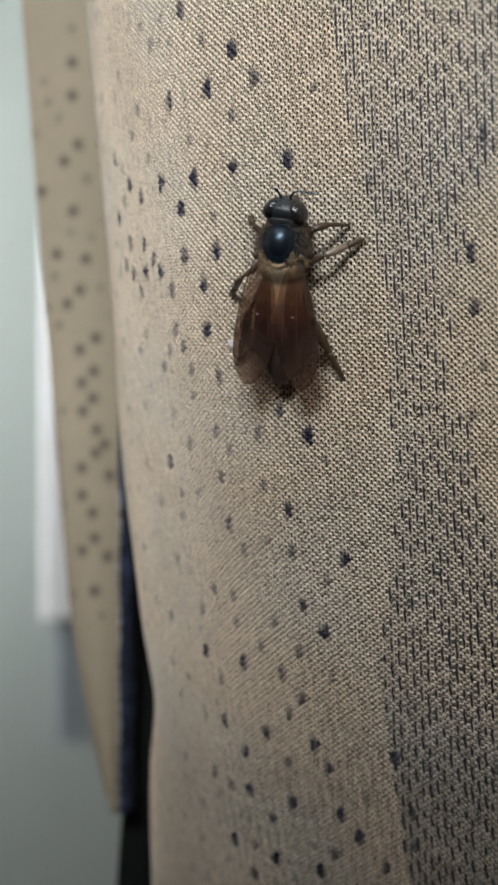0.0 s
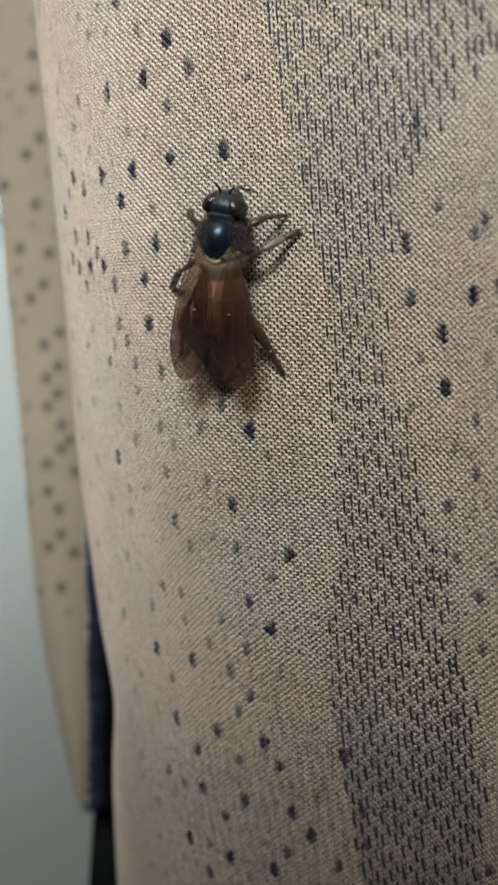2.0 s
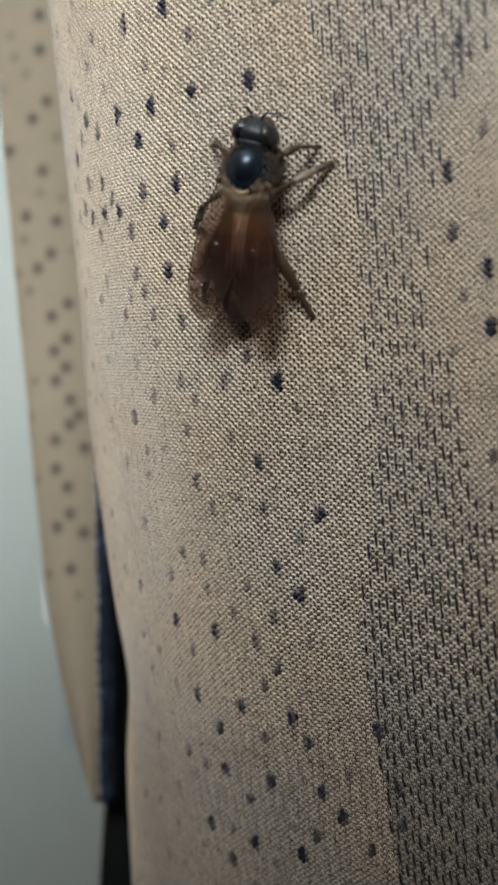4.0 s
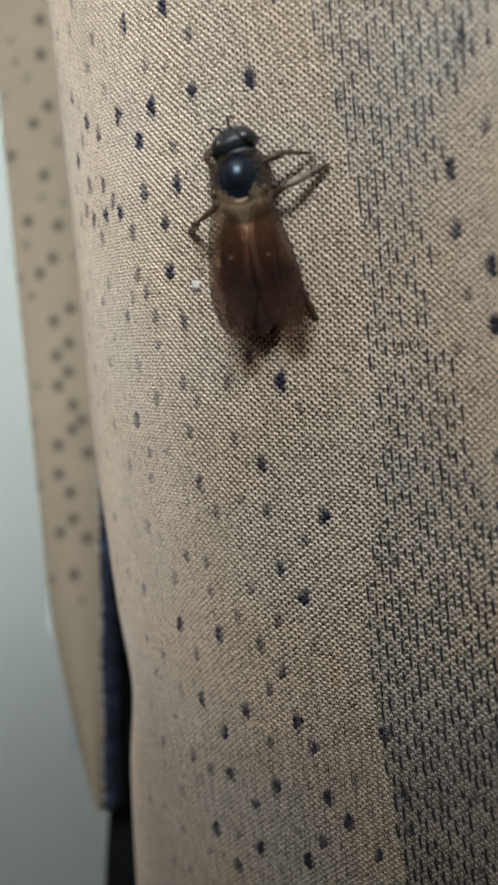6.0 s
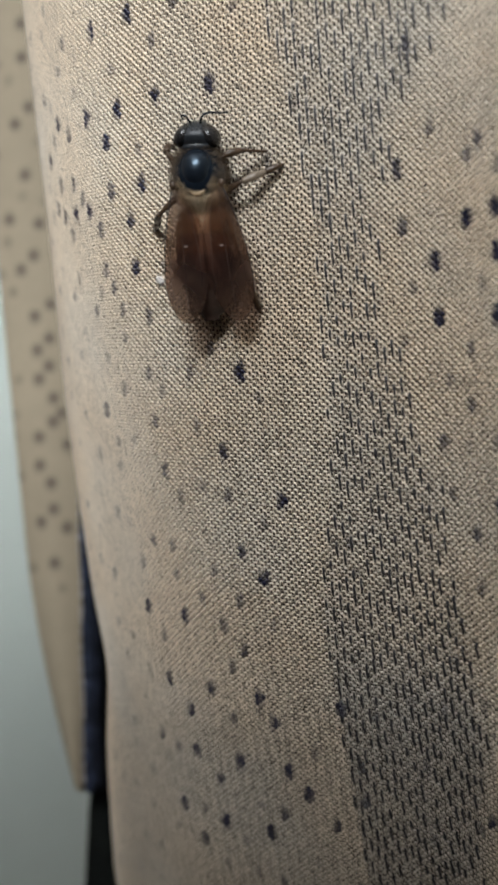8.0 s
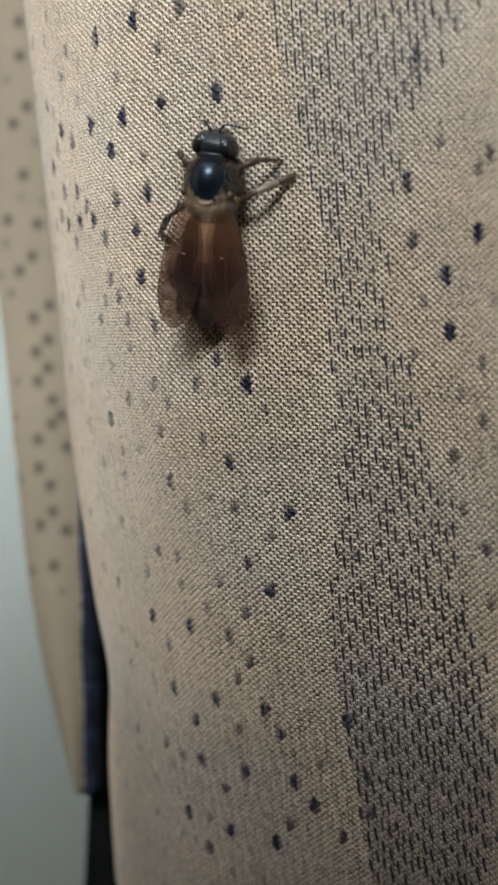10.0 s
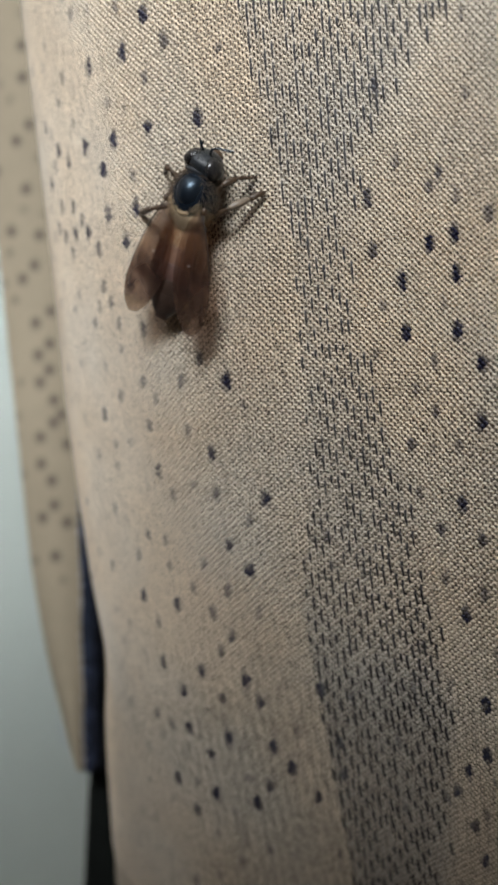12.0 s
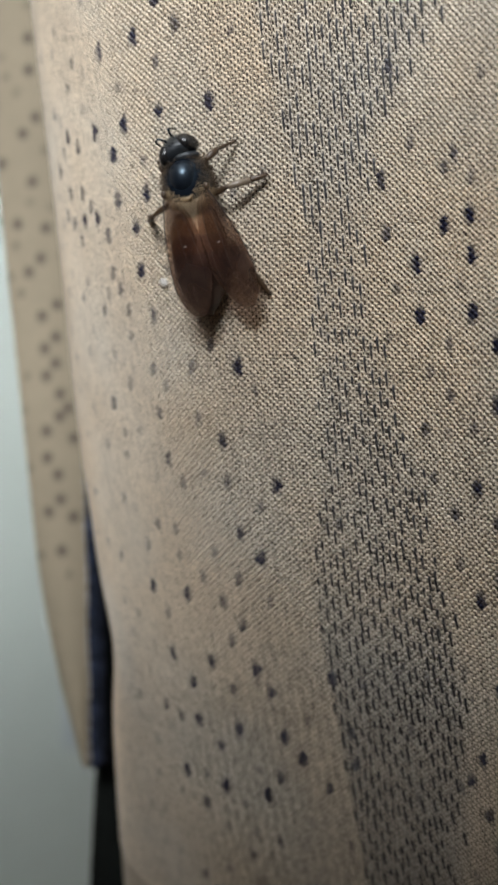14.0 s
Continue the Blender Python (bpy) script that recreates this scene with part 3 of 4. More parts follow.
for k in range(27):                                             # worn stitches along the seam of flap and edging
    z = -5.5 - 1.2 * k + jitter.uniform(-0.25, 0.25)
    long, wide = jitter.uniform(0.2, 0.5), jitter.uniform(0.07, 0.15)
    for v in bmesh.ops.create_uvsphere(seam, u_segments=8, v_segments=6, radius=1)["verts"]:
        v.co = Vector(to_world((-13.36 + 0.07 * math.sin(z / 1.7) + v.co.x * wide, rear_depth(1, z) - 0.02 + v.co.y * 0.2, z + v.co.z * long)).tolist())
part("stitching", seam, STITCH, rear_fold, "worn grey stitches")
fold_sheet("gap_sheet", gap_sheet_left, lambda z: 2.0, lambda a, z: 127.5 + 4 * a, -200, 84, BLACK_SHEET, 0.5, rear_fold, "black sheet in the gap behind the fold", rows=160)
fold_sheet("upper_cloth", lambda z: -27.0, lambda z: 4.0, lambda a, z: 121.5 + 3 * a, 86.2, 1190, FAR_CLOTH, 2.0, rear_fold, rows=6, cols=12)

# ---- the bee, in its own millimetres: x to its right, y towards its head, z off the cloth ----
def blob(half, at=(0, 0, 0), segs=28, rings=18, shape=None):
    """An ellipsoid whose vertices may be reshaped; metres out."""
    bm = bmesh.new()
    bmesh.ops.create_uvsphere(bm, u_segments=segs, v_segments=rings, radius=1)
    for v in bm.verts:
        p = Vector((v.co.x * half[0], v.co.y * half[1], v.co.z * half[2]))
        if shape:
            p = shape(p, v.co.copy())
        v.co = (p + Vector(at)) * MM
    return bm


def tube(points, radii, sides=10, bm=None):
    """A round limb through points with its radius at each, closed at both ends."""
    bm = bm or bmesh.new()
    pts = [Vector(p) for p in points]
    rings = []
    for i, p in enumerate(pts):
        d = (pts[min(i + 1, len(pts) - 1)] - pts[max(i - 1, 0)]).normalized()
        a = d.cross(Vector((0.31, 0.2, 0.93))).normalized()
        b = d.cross(a)
        rings.append([bm.verts.new((p + (a * math.cos(k * math.tau / sides) + b * math.sin(k * math.tau / sides)) * radii[i]) * MM) for k in range(sides)])
    for r, q in zip(rings, rings[1:]):
        for k in range(sides):
            bm.faces.new((r[k], r[(k + 1) % sides], q[(k + 1) % sides], q[k]))
    bm.faces.new(rings[0][::-1]), bm.faces.new(rings[-1])
    return bm


def smooth_path(points, n=14):
    """A rounded path through a few points."""
    pts = [Vector(p) for p in points]
    full = [2 * pts[0] - pts[1], *pts, 2 * pts[-1] - pts[-2]]
    out = []
    for i in range(1, len(full) - 2):
        for k in range(n):
            t = k / n
            a, b, c, d = full[i - 1 : i + 3]
            out.append(0.5 * (2 * b + (c - a) * t + (2 * a - 5 * b + 4 * c - d) * t * t + (3 * b - a - 3 * c + d) * t**3))
    return [*out, pts[-1]]


def fur(name, count, place, length, droop, mat, parent, seed, thick=0.022, wild=0.35):
    """Fine tapering hairs; place(r) gives a root and its outward direction."""
    r = random.Random(seed)
    verts, faces = [], []
    for _ in range(count):
        root, way = place(r)
        way = (way + Vector((r.gauss(0, wild), r.gauss(0, wild) + droop, r.gauss(0, wild)))).normalized()
        size = length * r.uniform(0.55, 1.2)
        a = way.cross(Vector((0.2, 0.5, 0.8))).normalized()
        b = way.cross(a)
        mid = root + way * size * 0.55
        tip = root + way * size + Vector((0, droop * 0.3 * size, -0.1 * size))
        k = len(verts)
        for centre, w in ((root, thick), (mid, thick * 0.7)):
            for q in range(3):
                verts.append((centre + (a * math.cos(q * 2.094) + b * math.sin(q * 2.094)) * w) * MM)
        verts.append(tip * MM)
        for q in range(3):
            n = (q + 1) % 3
            faces.append((k + q, k + n, k + 3 + n, k + 3 + q))
            faces.append((k + 3 + q, k + 3 + n, k + 6))
    me = mesh_from(name, verts, faces, [mat])
    o = new(name, me)
    o.parent = parent
    return tagged(o, kind="stuff")


bee = tagged(new("bee"), "black honey bee with golden hair and smoky wings clinging to cloth", "bee")

def squared(p, c):
    """Pushes an ellipsoid out towards its corners."""
    k = 1 + 0.12 * abs(c.x * c.y)
    return Vector((p.x * k, p.y * k, p.z))


# thorax: shining black back, hairy flanks, tan scutellum
thorax = part("thorax", blob((1.62, 1.85, 1.45), (0, -0.25, -0.15)), CHITIN, bee)
part("scutum", blob((0.98, 1.14, 0.96), (0, 0.06, 0.54), shape=squared), DOME, thorax, "glossy black back plate")
part("scutellum", blob((0.46, 0.16, 0.2), (0, -1.34, 1.0), shape=lambda p, c: p + Vector((0, -0.18 * c.x * c.x * -1, 0))), SCUTELLUM, thorax, "tan ridge behind the back plate")
part("collar", blob((1.15, 0.42, 0.8), (0, 1.45, 0.0)), HEAD_SHELL, thorax)


def thorax_side(r, golden=False):
    while True:
        d = Vector((r.gauss(0, 1), r.gauss(0, 1), r.gauss(0, 0.8))).normalized()
        root = Vector((d.x * 1.62, d.y * 1.85 - 0.25, d.z * 1.45 - 0.15))
        if ((root.x / 0.98) ** 2 + ((root.y - 0.06) / 1.14) ** 2 > 1 or root.z < 0) and golden == (root.y < -0.85 + 0.5 * root.z):
            return root, d


def thorax_rear(r):
    a = r.uniform(-1.1, 1.1)
    y = -1.42 + 0.2 * a * a - 0.95 * r.random() ** 1.3 * (1 - abs(a) / 2.6)
    return Vector((a, y, 1.06 - 0.34 * abs(a) - 0.75 * (-1.3 - y))), Vector((a * 0.35, -0.6, 0.8)).normalized()


fur("flank_hair", 2600, thorax_side, 0.42, -0.3, UMBER_HAIR, thorax, 1, 0.011)
fur("lower_hair", 1700, lambda r: thorax_side(r, True), 0.45, -0.35, FLANK_HAIR, thorax, 5, 0.010, 0.55)
fur("rear_hair", 1200, thorax_rear, 0.46, -0.5, HAIR, thorax, 2, 0.010, 0.7)

# head, bent down a little, with wide eyes
head = part("head", blob((1.31, 0.82, 1.05), (0, 2.1, 0.0), shape=lambda p, c: p + Vector((0, -0.18 * c.x * c.x, -0.25 * max(c.y, 0)))), HEAD_SHELL, bee)
for side in (-1, 1):
    part("compound_eye", blob((0.61, 0.71, 0.92), (side * 0.78, 2.04, 0.08), shape=lambda p, c, q=side: p + Vector((-0.22 * q * c.y, 0, 0))), EYE_SHELL, head, "black glossy compound eye")
for x, y in ((0, 2.1), (-0.26, 2.32), (0.26, 2.32)):
    part("ocellus", blob((0.055, 0.055, 0.05), (x * 0.6, y, 0.93), 12, 8), EYE_SHELL, head)
antennae = []
for side in (-1, 1):
    root = Vector((side * 0.28, 2.72, 0.45))
    path = smooth_path([(0, 0, 0), (side * 0.12, 0.27, 0.24), (side * 0.3, 0.48, 0.3)], 6)
    scape = part("antenna", tube(path, [0.07] * len(path)), CHITIN, head, "thin black elbowed antenna")
    scape.location = root * MM
    far = [(0.3, 0.48, 0.3), (0.75, 0.54, 0.24), (1.25, 0.48, 0.14), (1.7, 0.5, 0.05)] if side > 0 else [(-0.3, 0.48, 0.3), (-0.5, 0.5, 0.12), (-0.6, 0.44, -0.25), (-0.62, 0.3, -0.7)]
    path = smooth_path(far, 6)
    whip = part("flagellum", tube(path, [0.055 + 0.012 * (i % 2) for i in range(len(path))]), CHITIN, scape)
    antennae.append((scape, root, side, whip))
part("mouthparts", blob((0.55, 0.45, 0.5), (0, 2.55, -0.85), 16, 10), LEG, head)


def crown(r):
    d = Vector((r.gauss(0, 1), r.gauss(0.4, 1), abs(r.gauss(0, 1)))).normalized()
    return Vector((d.x * 1.0, 2.15 + d.y * 0.72, -0.05 + d.z)), d


fur("head_hair", 700, crown, 0.2, 0.0, GREY_HAIR, head, 3, 0.009)

# abdomen of six overlapping rings
abdomen = part("waist", blob((0.55, 0.5, 0.5), (0, -2.15, -0.5), 16, 10), TERGITE_DARK, bee)


def ring_half(y):
    u = max(-2.05 - y, 0) / 6.65
    return 1.85 * (math.sin(math.pi * min(0.16 + 0.50 * u**0.62, 1)) ** 0.75) * math.sqrt(max(1 - max((u - 0.36) / 0.66, 0) ** 1.9, 0)) + 0.02


cuts = [-2.05, -3.5, -4.7, -5.85, -6.9, -7.85, -8.65]
for i, (a, b) in enumerate(zip(cuts, cuts[1:])):
    bm, rings = bmesh.new(), []
    for k in range(9):
        y = a + (b - 0.25 - a) * k / 8
        swell = 1 + 0.03 * math.sin(math.pi * k / 8) - 0.02 * (k == 0)
        h = max(ring_half(max(y, -8.64)), 0.1) * swell * (0.93 if k == 8 else 1)
        z0 = -0.58 + 0.05 * (y + 2.2)
        rings.append([bm.verts.new(Vector((h * math.cos(q * math.tau / 28), y, z0 + 0.66 * h * math.sin(q * math.tau / 28))) * MM) for q in range(28)])
    for r0, r1 in zip(rings, rings[1:]):
        for q in range(28):
            bm.faces.new((r0[q], r1[q], r1[(q + 1) % 28], r0[(q + 1) % 28]))
    bm.faces.new(rings[0]), bm.faces.new(rings[-1][::-1])
    part("tergite", bm, (TERGITE_AMBER, TERGITE_MID, TERGITE_LOW)[i] if i < 3 else TERGITE_DARK, abdomen, "amber brown abdomen ring" if i < 2 else "dark brown abdomen ring")


def front_ring(r):
    y = -2.1 - 1.5 * r.random() ** 1.5
    a = r.uniform(0.1, math.pi - 0.1)
    h = ring_half(y)
    return Vector((h * math.cos(a), y, -0.58 + 0.05 * (y + 2.2) + 0.66 * h * math.sin(a))), Vector((math.cos(a), -0.4, math.sin(a)))


def back(r):
    y = r.uniform(-8.4, -2.5)
    a = r.uniform(0.15, math.pi - 0.15)
    h = ring_half(y)
    d = Vector((math.cos(a), -0.2, math.sin(a)))
    return Vector((h * math.cos(a), y, -0.58 + 0.05 * (y + 2.2) + 0.66 * h * math.sin(a))), d


fur("base_hair", 1100, front_ring, 0.36, -0.7, FLANK_HAIR, abdomen, 6, 0.011)
fur("abdomen_hair", 800, back, 0.2, -0.9, DARK_HAIR, abdomen, 4, 0.008)


# wings: a fore and a hind wing to each side, folded back flat over the abdomen
def wing_mesh(length, width, side, tip_sweep, camber, lift0, lift1):
    """A thin closed blade from its root at the origin, running back along -y."""
    bm, n, m = bmesh.new(), 26, 9
    layers = []
    for thick in (0.012, -0.012):
        grid = []
        for i in range(n):
            u = math.sin(0.5 * math.pi * i / (n - 1))
            w = width * (0.16 + 0.84 * math.sin(math.pi * min(u**0.72 * 0.66, 0.5))) * math.sqrt(max(1 - max((u - 0.45) / 0.55, 0) ** 2.4, 0.0))
            lead = side * (0.42 * math.sin(math.pi * u) + tip_sweep * u - 0.42 * max(u - 0.45, 0) / 0.55 * max(0.9 * width - w, 0))
            row = []
            for j in range(m):
                v = j / (m - 1)
                row.append(bm.verts.new(Vector((lead - side * w * v, -length * u - 0.25 * v * math.sin(math.pi * u), lift0 + (lift1 - lift0) * u + camber * math.sin(math.pi * v) * math.sin(math.pi * u * 0.9) + 0.03 * math.sin(9 * u + 4 * v) + thick)) * MM))
            grid.append(row)
        layers.append(grid)
    top, low = layers
    for i in range(n - 1):
        for j in range(m - 1):
            bm.faces.new((top[i][j], top[i][j + 1], top[i + 1][j + 1], top[i + 1][j]))
            bm.faces.new((low[i][j], low[i + 1][j], low[i + 1][j + 1], low[i][j + 1]))
        for j in (0, m - 1):
            bm.faces.new((top[i][j], top[i + 1][j], low[i + 1][j], low[i][j]))
    for i in (0, n - 1):
        for j in range(m - 1):
            bm.faces.new((top[i][j], low[i][j], low[i][j + 1], top[i][j + 1]))
    bmesh.ops.recalc_face_normals(bm, faces=bm.faces)
    return bm


wings = []
for side in (-1, 1):
    fore = part("forewing", wing_mesh(8.0, 2.8, side, 0.5, 0.16, 0.0, -0.55), WING, bee, "smoky brown forewing")
    fore.location = Vector((side * 1.5, -0.9, 1.0 + 0.05 * side)) * MM
    for q, (v0, v1, u1) in enumerate(((0.0, 0.0, 0.8), (0.12, 0.16, 0.82), (0.35, 0.55, 0.9), (0.7, 0.86, 0.7))):
        pts = []
        for k in range(14):
            u = 0.02 + (u1 - 0.02) * k / 13
            v = v0 + (v1 - v0) * k / 13
            w = 2.8 * (0.16 + 0.84 * math.sin(math.pi * min(u**0.72 * 0.66, 0.5))) * math.sqrt(max(1 - max((u - 0.45) / 0.55, 0) ** 2.4, 0.0))
            lead = side * (0.42 * math.sin(math.pi * u) + 0.5 * u - 0.42 * max(u - 0.45, 0) / 0.55 * max(0.9 * 2.8 - w, 0))
            pts.append((lead - side * w * v, -8.0 * u - 0.25 * v * math.sin(math.pi * u), -0.55 * u + 0.16 * math.sin(math.pi * v) * math.sin(math.pi * u * 0.9) + 0.03 * math.sin(9 * u + 4 * v) + 0.012))
        part("vein", tube(pts, [0.045 - 0.025 * k / 13 if q == 0 else 0.011 for k in range(14)], 6), VEIN, fore)
    # small pale bump in place of a highlight on the wing
    part("wing_glint", blob((0.12, 0.045, 0.04), (-side * 0.72, -3.4, 0.0), 10, 6), WING_GLINT, fore, "pale spot standing for a wing glint")
    hind = part("hindwing", wing_mesh(5.2, 2.1, side, 0.42, 0.1, -0.1, -0.5), WING, bee, "smoky brown hindwing")
    hind.location = Vector((side * 1.42, -1.3, 0.82)) * MM
    part("tegula", blob((0.2, 0.26, 0.18), (side * 1.45, -0.75, 0.9), 14, 9), LEG, bee)
    wings.append((fore, hind, side))

# legs: hip on the body, foot on the cloth (s, z), knee bowed outwards
LEGS = {
    "fore_leg_r": ((1.3, 0.2, -0.6), (3.3, 13.4), 1.6, 1.25),
    "mid_leg_r": ((1.35, -1.25, -0.55), (4.2, 12.5), 1.5, 0.7),
    "hind_leg_r": ((1.0, -1.9, -0.75), (2.5, 4.2), 1.9, 1.25),
    "fore_leg_l": ((-1.3, 0.2, -0.6), (-3.3, 14.4), 1.4, 1.1),
    "mid_leg_l": ((-1.1, -1.0, -0.6), (-5.2, 9.8), 1.5, 1.15),
    "hind_leg_l": ((-1.0, -1.9, -0.75), (-4.9, 5.5), 1.9, 1.25),
}
BEE_ROWS = [
    (0.0, -0.20, 12.6, 8.2), (0.5, -0.10, 12.5, 8.5), (1.0, -0.10, 12.5, 10.0), (1.5, -0.10, 12.4, 10.5), (2.0, 0.00, 12.4, 10.8), (2.5, 0.10, 12.5, 12.0),
    (3.0, 0.10, 12.6, 14.0), (3.2, 0.10, 12.6, 15.0), (5.3, 0.20, 12.6, 11.0), (5.5, 0.10, 12.6, 9.5), (6.0, -0.60, 12.1, -1.0), (6.5, -0.80, 12.3, -1.0),
    (7.0, -0.80, 12.3, -1.0), (7.5, -0.80, 12.5, -0.2), (8.0, -0.60, 12.5, 2.8), (8.2, -0.50, 12.4, 3.8), (10.3, -0.20, 12.6, 14.0), (10.5, -0.20, 12.6, 17.5), (11.0, -0.20, 12.4, 21.2),
    (11.5, -0.10, 12.6, 23.8), (12.0, -0.10, 12.8, 25.0), (12.5, 0.00, 12.8, 25.0), (13.0, -0.50, 12.6, 17.2), (13.5, -1.30, 12.8, -4.0), (14.0, -1.50, 12.8, -4.5),
]
BEE_LIFT = 2.05


def bee_pose(s, z, turn, roll=0.0, pitch=0.0):
    """The bee on the cloth at s, z, its head turned clockwise from the warp."""
    along, up, out = (Vector(v) for v in (a[0] for a in cloth_axes([s], [z])))
    fwd = up * math.cos(radians(turn)) + along * math.sin(radians(turn))
    right = fwd.cross(out)
    at = Vector(to_world(on_cloth([s], [z])[0])) + out * BEE_LIFT * MM
    m = Matrix((right, fwd, out)).transposed().to_4x4()
    m.translation = at
    return m @ pose(0, 0, 0, pitch, roll, 0)


def foot_place(s, z):
    _, _, out = cloth_axes([s], [z])
    return Vector(to_world(on_cloth([s], [z])[0] + out[0] * 0.22))


def build_leg(hip, foot, bow, rise, name):
    """One leg in its hip's space: femur, tibia, tarsus and claw. hip, foot: millimetres in the bee's space."""
    span = foot - hip
    flat = span.normalized()
    upw = Vector((0, 0, 1)) - flat * flat.z
    upw.normalize()
    fore = "fore" in name
    knee = span * (0.2 if fore else 0.36) + upw * rise * (0.8 if fore else 1.15) + Vector((0, 0.75 if fore else 0, 0))
    ankle = span * 0.74 + upw * rise * 0.42
    if fore:
        knee = Vector((math.copysign(0.7, hip.x), 0.85, 0.75))
        ankle = knee.lerp(span, 0.46) + Vector((0, 0.2, 0.12))
    path = smooth_path([Vector((0, 0, 0)), knee * 0.5 + upw * 0.05, knee], 6)
    femur = part("leg", tube([p for p in path], [0.13 + 0.1 * math.sin(math.pi * i / (len(path) - 1)) - 0.05 * i / len(path) for i in range(len(path))]), LEG, bee, "dark brown jointed leg")
    path = smooth_path([knee, knee.lerp(ankle, 0.5) + upw * 0.08, ankle], 6)
    part("tibia", tube(path, [0.13 + (0.17 if "hind" in name else 0.12 if "mid_leg_r" in name else 0.10) * bow / 1.5 * math.sin(math.pi * min(1, 0.1 + 0.8 * i / (len(path) - 1))) for i in range(len(path))]), LEG_PALE if "mid_leg_r" in name else LEG, femur, "pale brown shin" if "mid_leg_r" in name else "")
    path = smooth_path([ankle, ankle.lerp(span, 0.5) + upw * 0.06, span], 5)
    part("tarsus", tube(path, [(0.2 if "mid" in name else 0.21 if "hind" in name else 0.13) - 0.05 * i / (len(path) - 1) + 0.02 * (i % 2) for i in range(len(path))]), LEG, femur)
    bm = tube([span, span + flat * 0.12 + upw * 0.1, span + flat * 0.24 - upw * 0.06], [0.09, 0.06, 0.015], 6)
    part("claw", bm, LEG, femur)
    seed = sum(map(ord, name))
    def bristle(r):
        t = r.random()
        p = knee.lerp(ankle, t * 2) if t < 0.5 else ankle.lerp(span, t * 2 - 1)
        d = Vector((r.gauss(0, 1), r.gauss(0, 1), r.gauss(0, 1))).normalized()
        return p + d * 0.12, (d + flat * 0.6).normalized()
    fur("bristles", 110, bristle, 0.28, 0.0, DARK_HAIR, femur, seed, 0.012)
    femur.location = hip * MM
    return femur


REST = bee_pose(*BEE_ROWS[0][1:])
legs = {}
for key, (hip, foot, bow, rise) in LEGS.items():
    hip = Vector(hip)
    legs[key] = (build_leg(hip, REST.inverted() @ foot_place(*foot) * (1 / MM), bow, rise, key), hip, foot)


# ---- a crumb of lint on the cloth ----
def lint(s, z, size):
    """A flattened, lumpy white fibre clump lying on the threads."""
    bm = bmesh.new()
    bmesh.ops.create_icosphere(bm, subdivisions=3, radius=1)
    for v in bm.verts:
        k = 1 + 0.45 * noise.noise(v.co * 1.9) + 0.2 * noise.noise(v.co * 5.1)
        v.co = Vector((v.co.x * 0.75 * k, v.co.y * 0.55 * k, v.co.z * 0.3 * k)) * size * MM
    me = bpy.data.meshes.new("lint_crumb")
    bm.to_mesh(me)
    bm.free()
    me.materials.append(LINT)
    o = new("lint_crumb", me)
    m = bee_pose(s, z, 35)
    m.translation = Vector(to_world(on_cloth([s], [z])[0] + cloth_axes([s], [z])[2][0] * (0.08 + 0.2 * size)))
    o.matrix_world = m
    return tagged(o, "small white lint crumb lying on the knitted cloth", "lint")


lint(-5.5, 6.55, 0.46)


# where a foot steps to another place: seconds, s, z
STEPS = {
    "fore_leg_r": [(0.0, 3.3, 13.4), (5.5, 3.3, 13.4), (6.0, 4.0, 13.5), (8.2, 4.0, 13.5), (10.5, 3.3, 13.4), (12.5, 3.3, 13.4), (13.0, 3.3, 13.6), (13.3, 0.9, 15.7), (13.5, 0.4, 15.9), (14.0, 1.6, 15.2)],
    "mid_leg_r": [(0.0, 4.2, 12.5), (13.0, 4.2, 12.5), (13.5, 5.0, 12.9), (14.0, 5.0, 12.9)],
    "mid_leg_l": [(0.0, -5.2, 9.8), (8.2, -5.3, 9.8), (10.5, -5.3, 10.2), (11.5, -5.9, 12.2), (13.0, -5.9, 12.2), (13.5, -5.6, 11.0), (14.0, -5.6, 11.0)],
    "hind_leg_l": [(0.0, -4.9, 5.5), (5.5, -4.9, 5.5), (6.0, -3.0, 4.6), (8.2, -3.0, 4.6), (10.5, -4.9, 5.5), (13.0, -4.9, 5.5), (13.5, -2.6, 4.6), (14.0, -2.6, 4.6)],
    "hind_leg_r": [(0.0, 2.5, 4.2), (5.5, 2.5, 4.2), (6.0, 2.2, 4.8), (6.5, 1.3, 5.4), (8.2, 1.3, 5.4), (10.5, -0.6, 5.0), (12.5, -1.7, 5.2), (13.0, 1.0, 5.0), (13.5, 2.7, 5.2), (14.0, 2.7, 5.2)],
}


def foot_at(key, t):
    rows = STEPS.get(key)
    if not rows:
        return LEGS[key][1]
    ts = [r[0] for r in rows]
    return tuple(float(np.interp(t, ts, [r[k] for r in rows])) for k in (1, 2))


# how far the wings stand open: seconds, left, right, in degrees
WING_ROWS = [
    (0.0, 6, 7), (3.0, 6, 7), (5.5, 5, 7), (6.0, 2, 8), (8.2, 2, 8), (10.3, 7, 9), (11.0, 8, 12), (12.0, 9, 13), (12.5, 9, 13), (13.0, 8, 16), (13.5, 0, 13), (14.0, -2, 14),
]

# how far the bee leans over to its right: seconds, degrees
ROLL_ROWS = [(0.0, 6), (3.2, 4), (5.3, 6), (5.5, 8), (6.0, 17), (8.0, 18), (8.2, 16), (10.3, 4), (11.0, 1), (12.5, -2), (13.0, 5), (13.5, 15), (14.0, 15)]

# how far the head turns to its left: seconds, degrees
HEAD_ROWS = [(0.0, -7), (5.5, -7), (6.0, 16), (6.5, 24), (7.0, 10), (7.5, 3), (8.2, -4), (10.3, -5), (11.5, -12), (12.5, -14), (13.0, -2), (13.5, 26), (14.0, 22)]

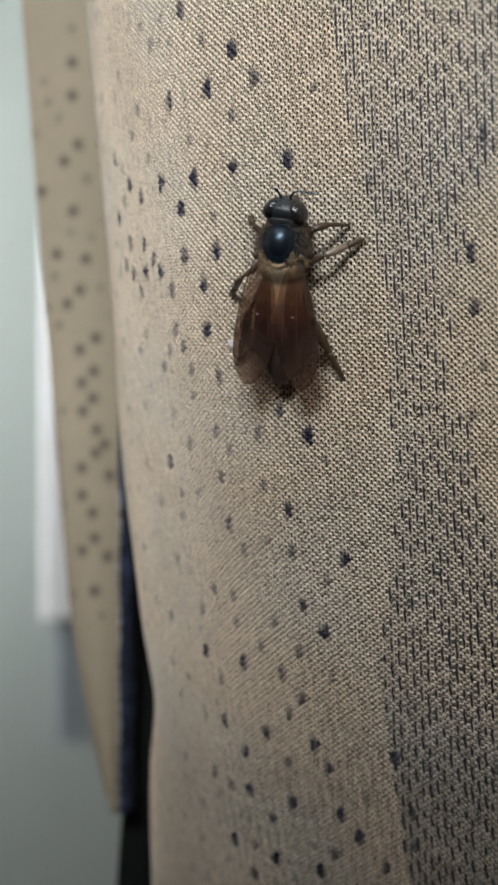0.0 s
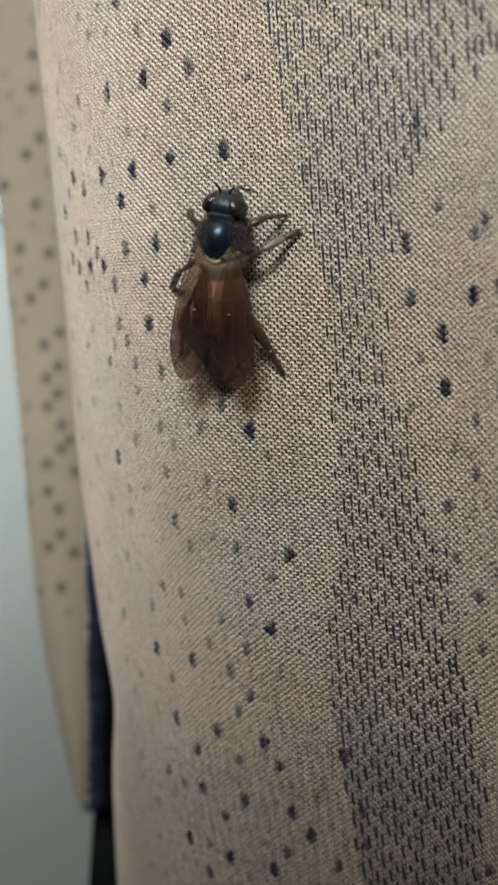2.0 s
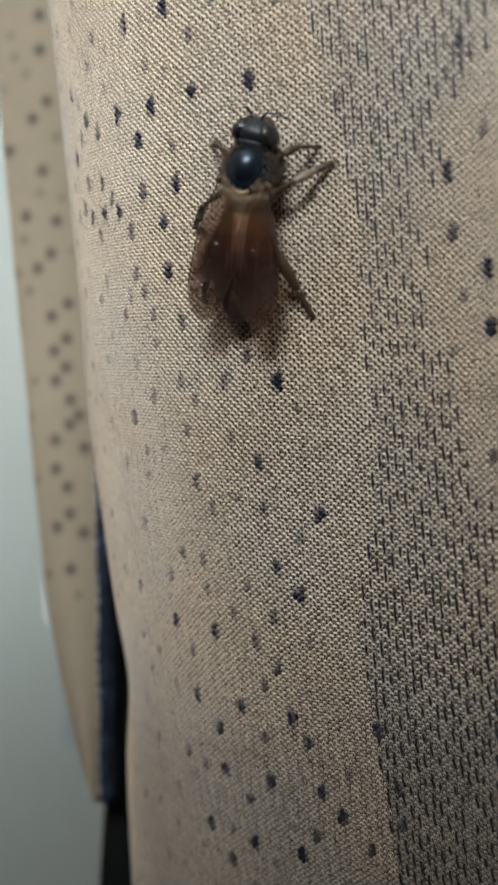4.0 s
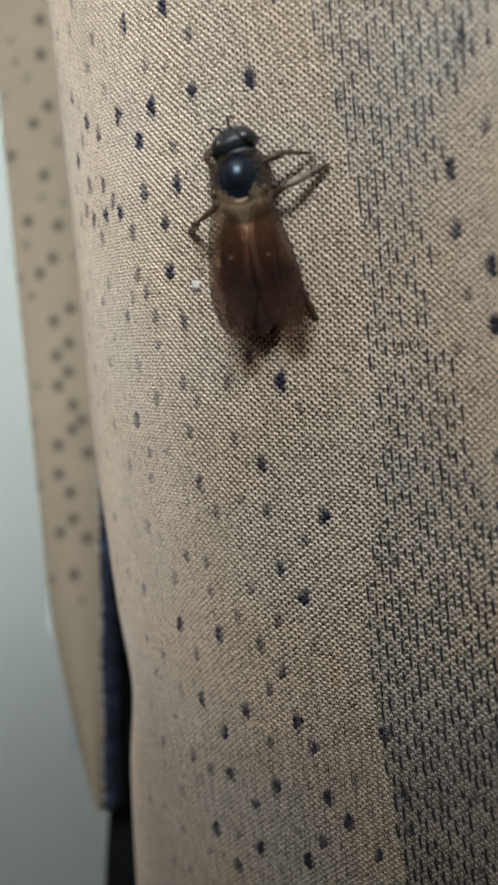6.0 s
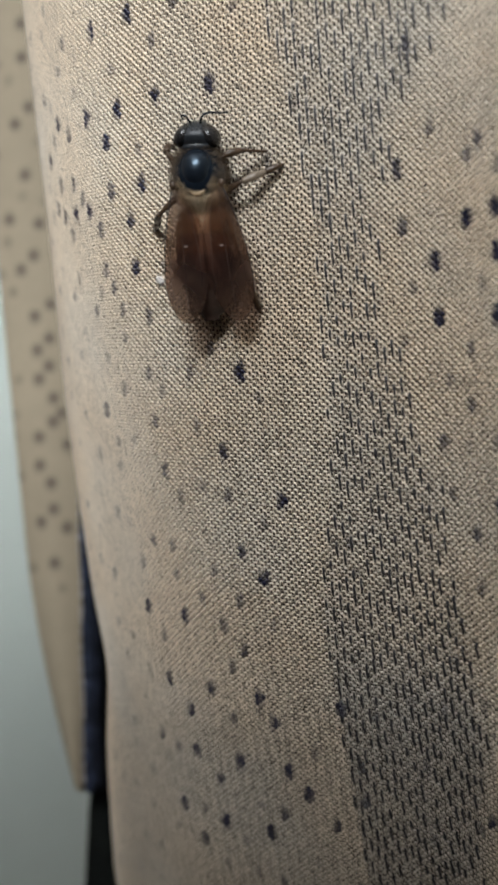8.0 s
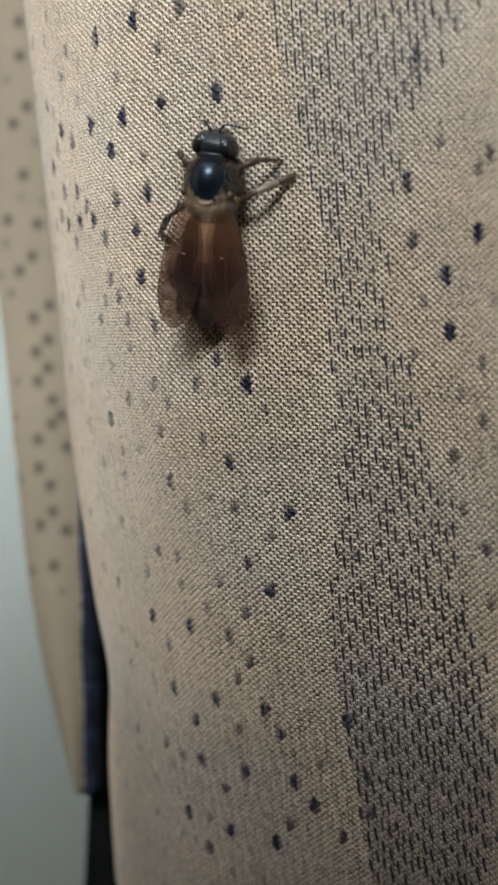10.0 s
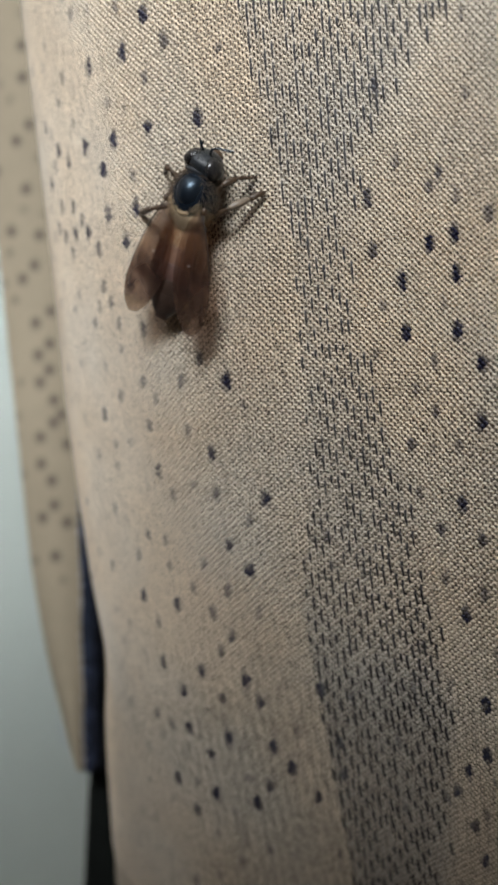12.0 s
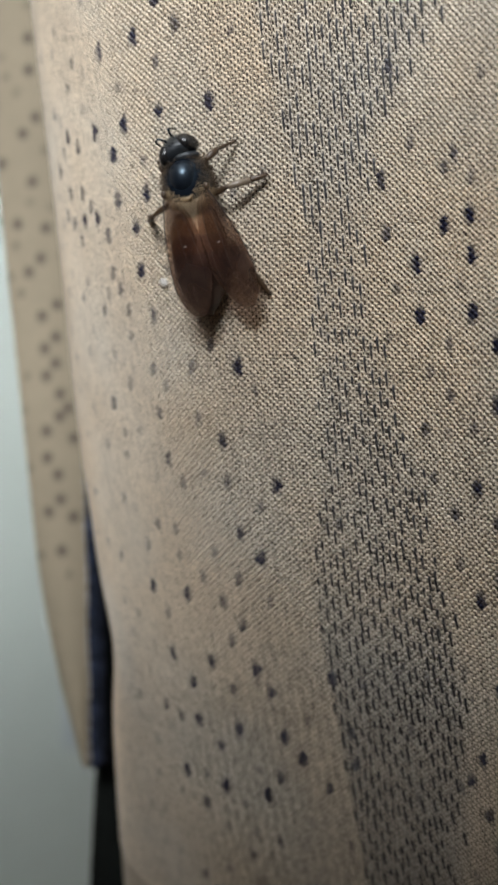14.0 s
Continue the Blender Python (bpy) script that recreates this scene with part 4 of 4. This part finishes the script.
# how far the abdomen bends to its right: seconds, degrees
TAIL_ROWS = [(0.0, 0), (8.2, 0), (10.3, 2), (11.0, 3), (12.0, 4), (12.5, 4), (13.0, 4), (13.5, 5), (14.0, 5)]

# how far the right feeler swings inwards: seconds, degrees
ANTENNA_ROWS = [(0.0, 6), (3.0, 0), (5.5, 8), (6.0, 30), (7.0, 30), (7.5, 20), (8.2, 2), (10.3, 0), (11.5, 18), (12.5, 24), (13.0, 18), (13.5, 30), (14.0, 30)]

# how far its whip folds down towards the cloth: seconds, degrees
WHIP_ROWS = [(0.0, 5), (5.5, 10), (6.0, 70), (7.0, 70), (7.5, 45), (8.2, 10), (12.5, 0), (13.0, 10), (13.5, 72), (14.0, 72)]


def motions():
    """The bee turns on the spot; each leg swings about its hip so that its foot keeps its hold."""
    ts, tilt = zip(*ROLL_ROWS)
    rows = [(t, bee_pose(s, z, turn, float(np.interp(t, ts, tilt)))) for t, s, z, turn in BEE_ROWS]
    walk(bee, rows)
    for key, (leg, hip, foot) in legs.items():
        first = (REST.inverted() @ foot_place(*foot)) / MM - hip
        swing = []
        for t, m in rows:
            now = (m.inverted() @ foot_place(*foot_at(key, t))) / MM - hip
            turn = first.rotation_difference(now).to_matrix().to_4x4()
            swing.append((t, Matrix.Translation(hip * MM) @ turn))
        walk(leg, swing)
    joint = Vector((0, -2.0, -0.5)) * MM
    walk(abdomen, [(t, Matrix.Translation(joint) @ pose(0, 0, 0, 0, 0, -turn) @ Matrix.Translation(-joint)) for t, turn in TAIL_ROWS])
    neck = Vector((0, 1.4, 0)) * MM
    walk(head, [(t, Matrix.Translation(neck) @ pose(0, 0, 0, 0, 0, turn) @ Matrix.Translation(-neck)) for t, turn in HEAD_ROWS])
    elbow = {1: Vector((0.3, 0.48, 0.3)) * MM, -1: Vector((-0.3, 0.48, 0.3)) * MM}
    for stalk, root, side, whip in antennae:
        walk(stalk, [(t, Matrix.Translation(root * MM) @ pose(0, 0, 0, 0, 0, turn if side > 0 else 0.3 * turn)) for t, turn in ANTENNA_ROWS])
        if side > 0:
            walk(whip, [(t, Matrix.Translation(elbow[side]) @ pose(0, 0, 0, 0, fold, 0) @ Matrix.Translation(-elbow[side])) for t, fold in WHIP_ROWS])
    for fore, hind, side in wings:
        for blade, share in ((fore, 1.0), (hind, 1.2)):
            root = blade.location.copy()
            walk(blade, [(t, Matrix.Translation(root) @ pose(0, 0, 0, 0, 0, side * share * (left if side < 0 else right))) for t, left, right in WING_ROWS])


motions()
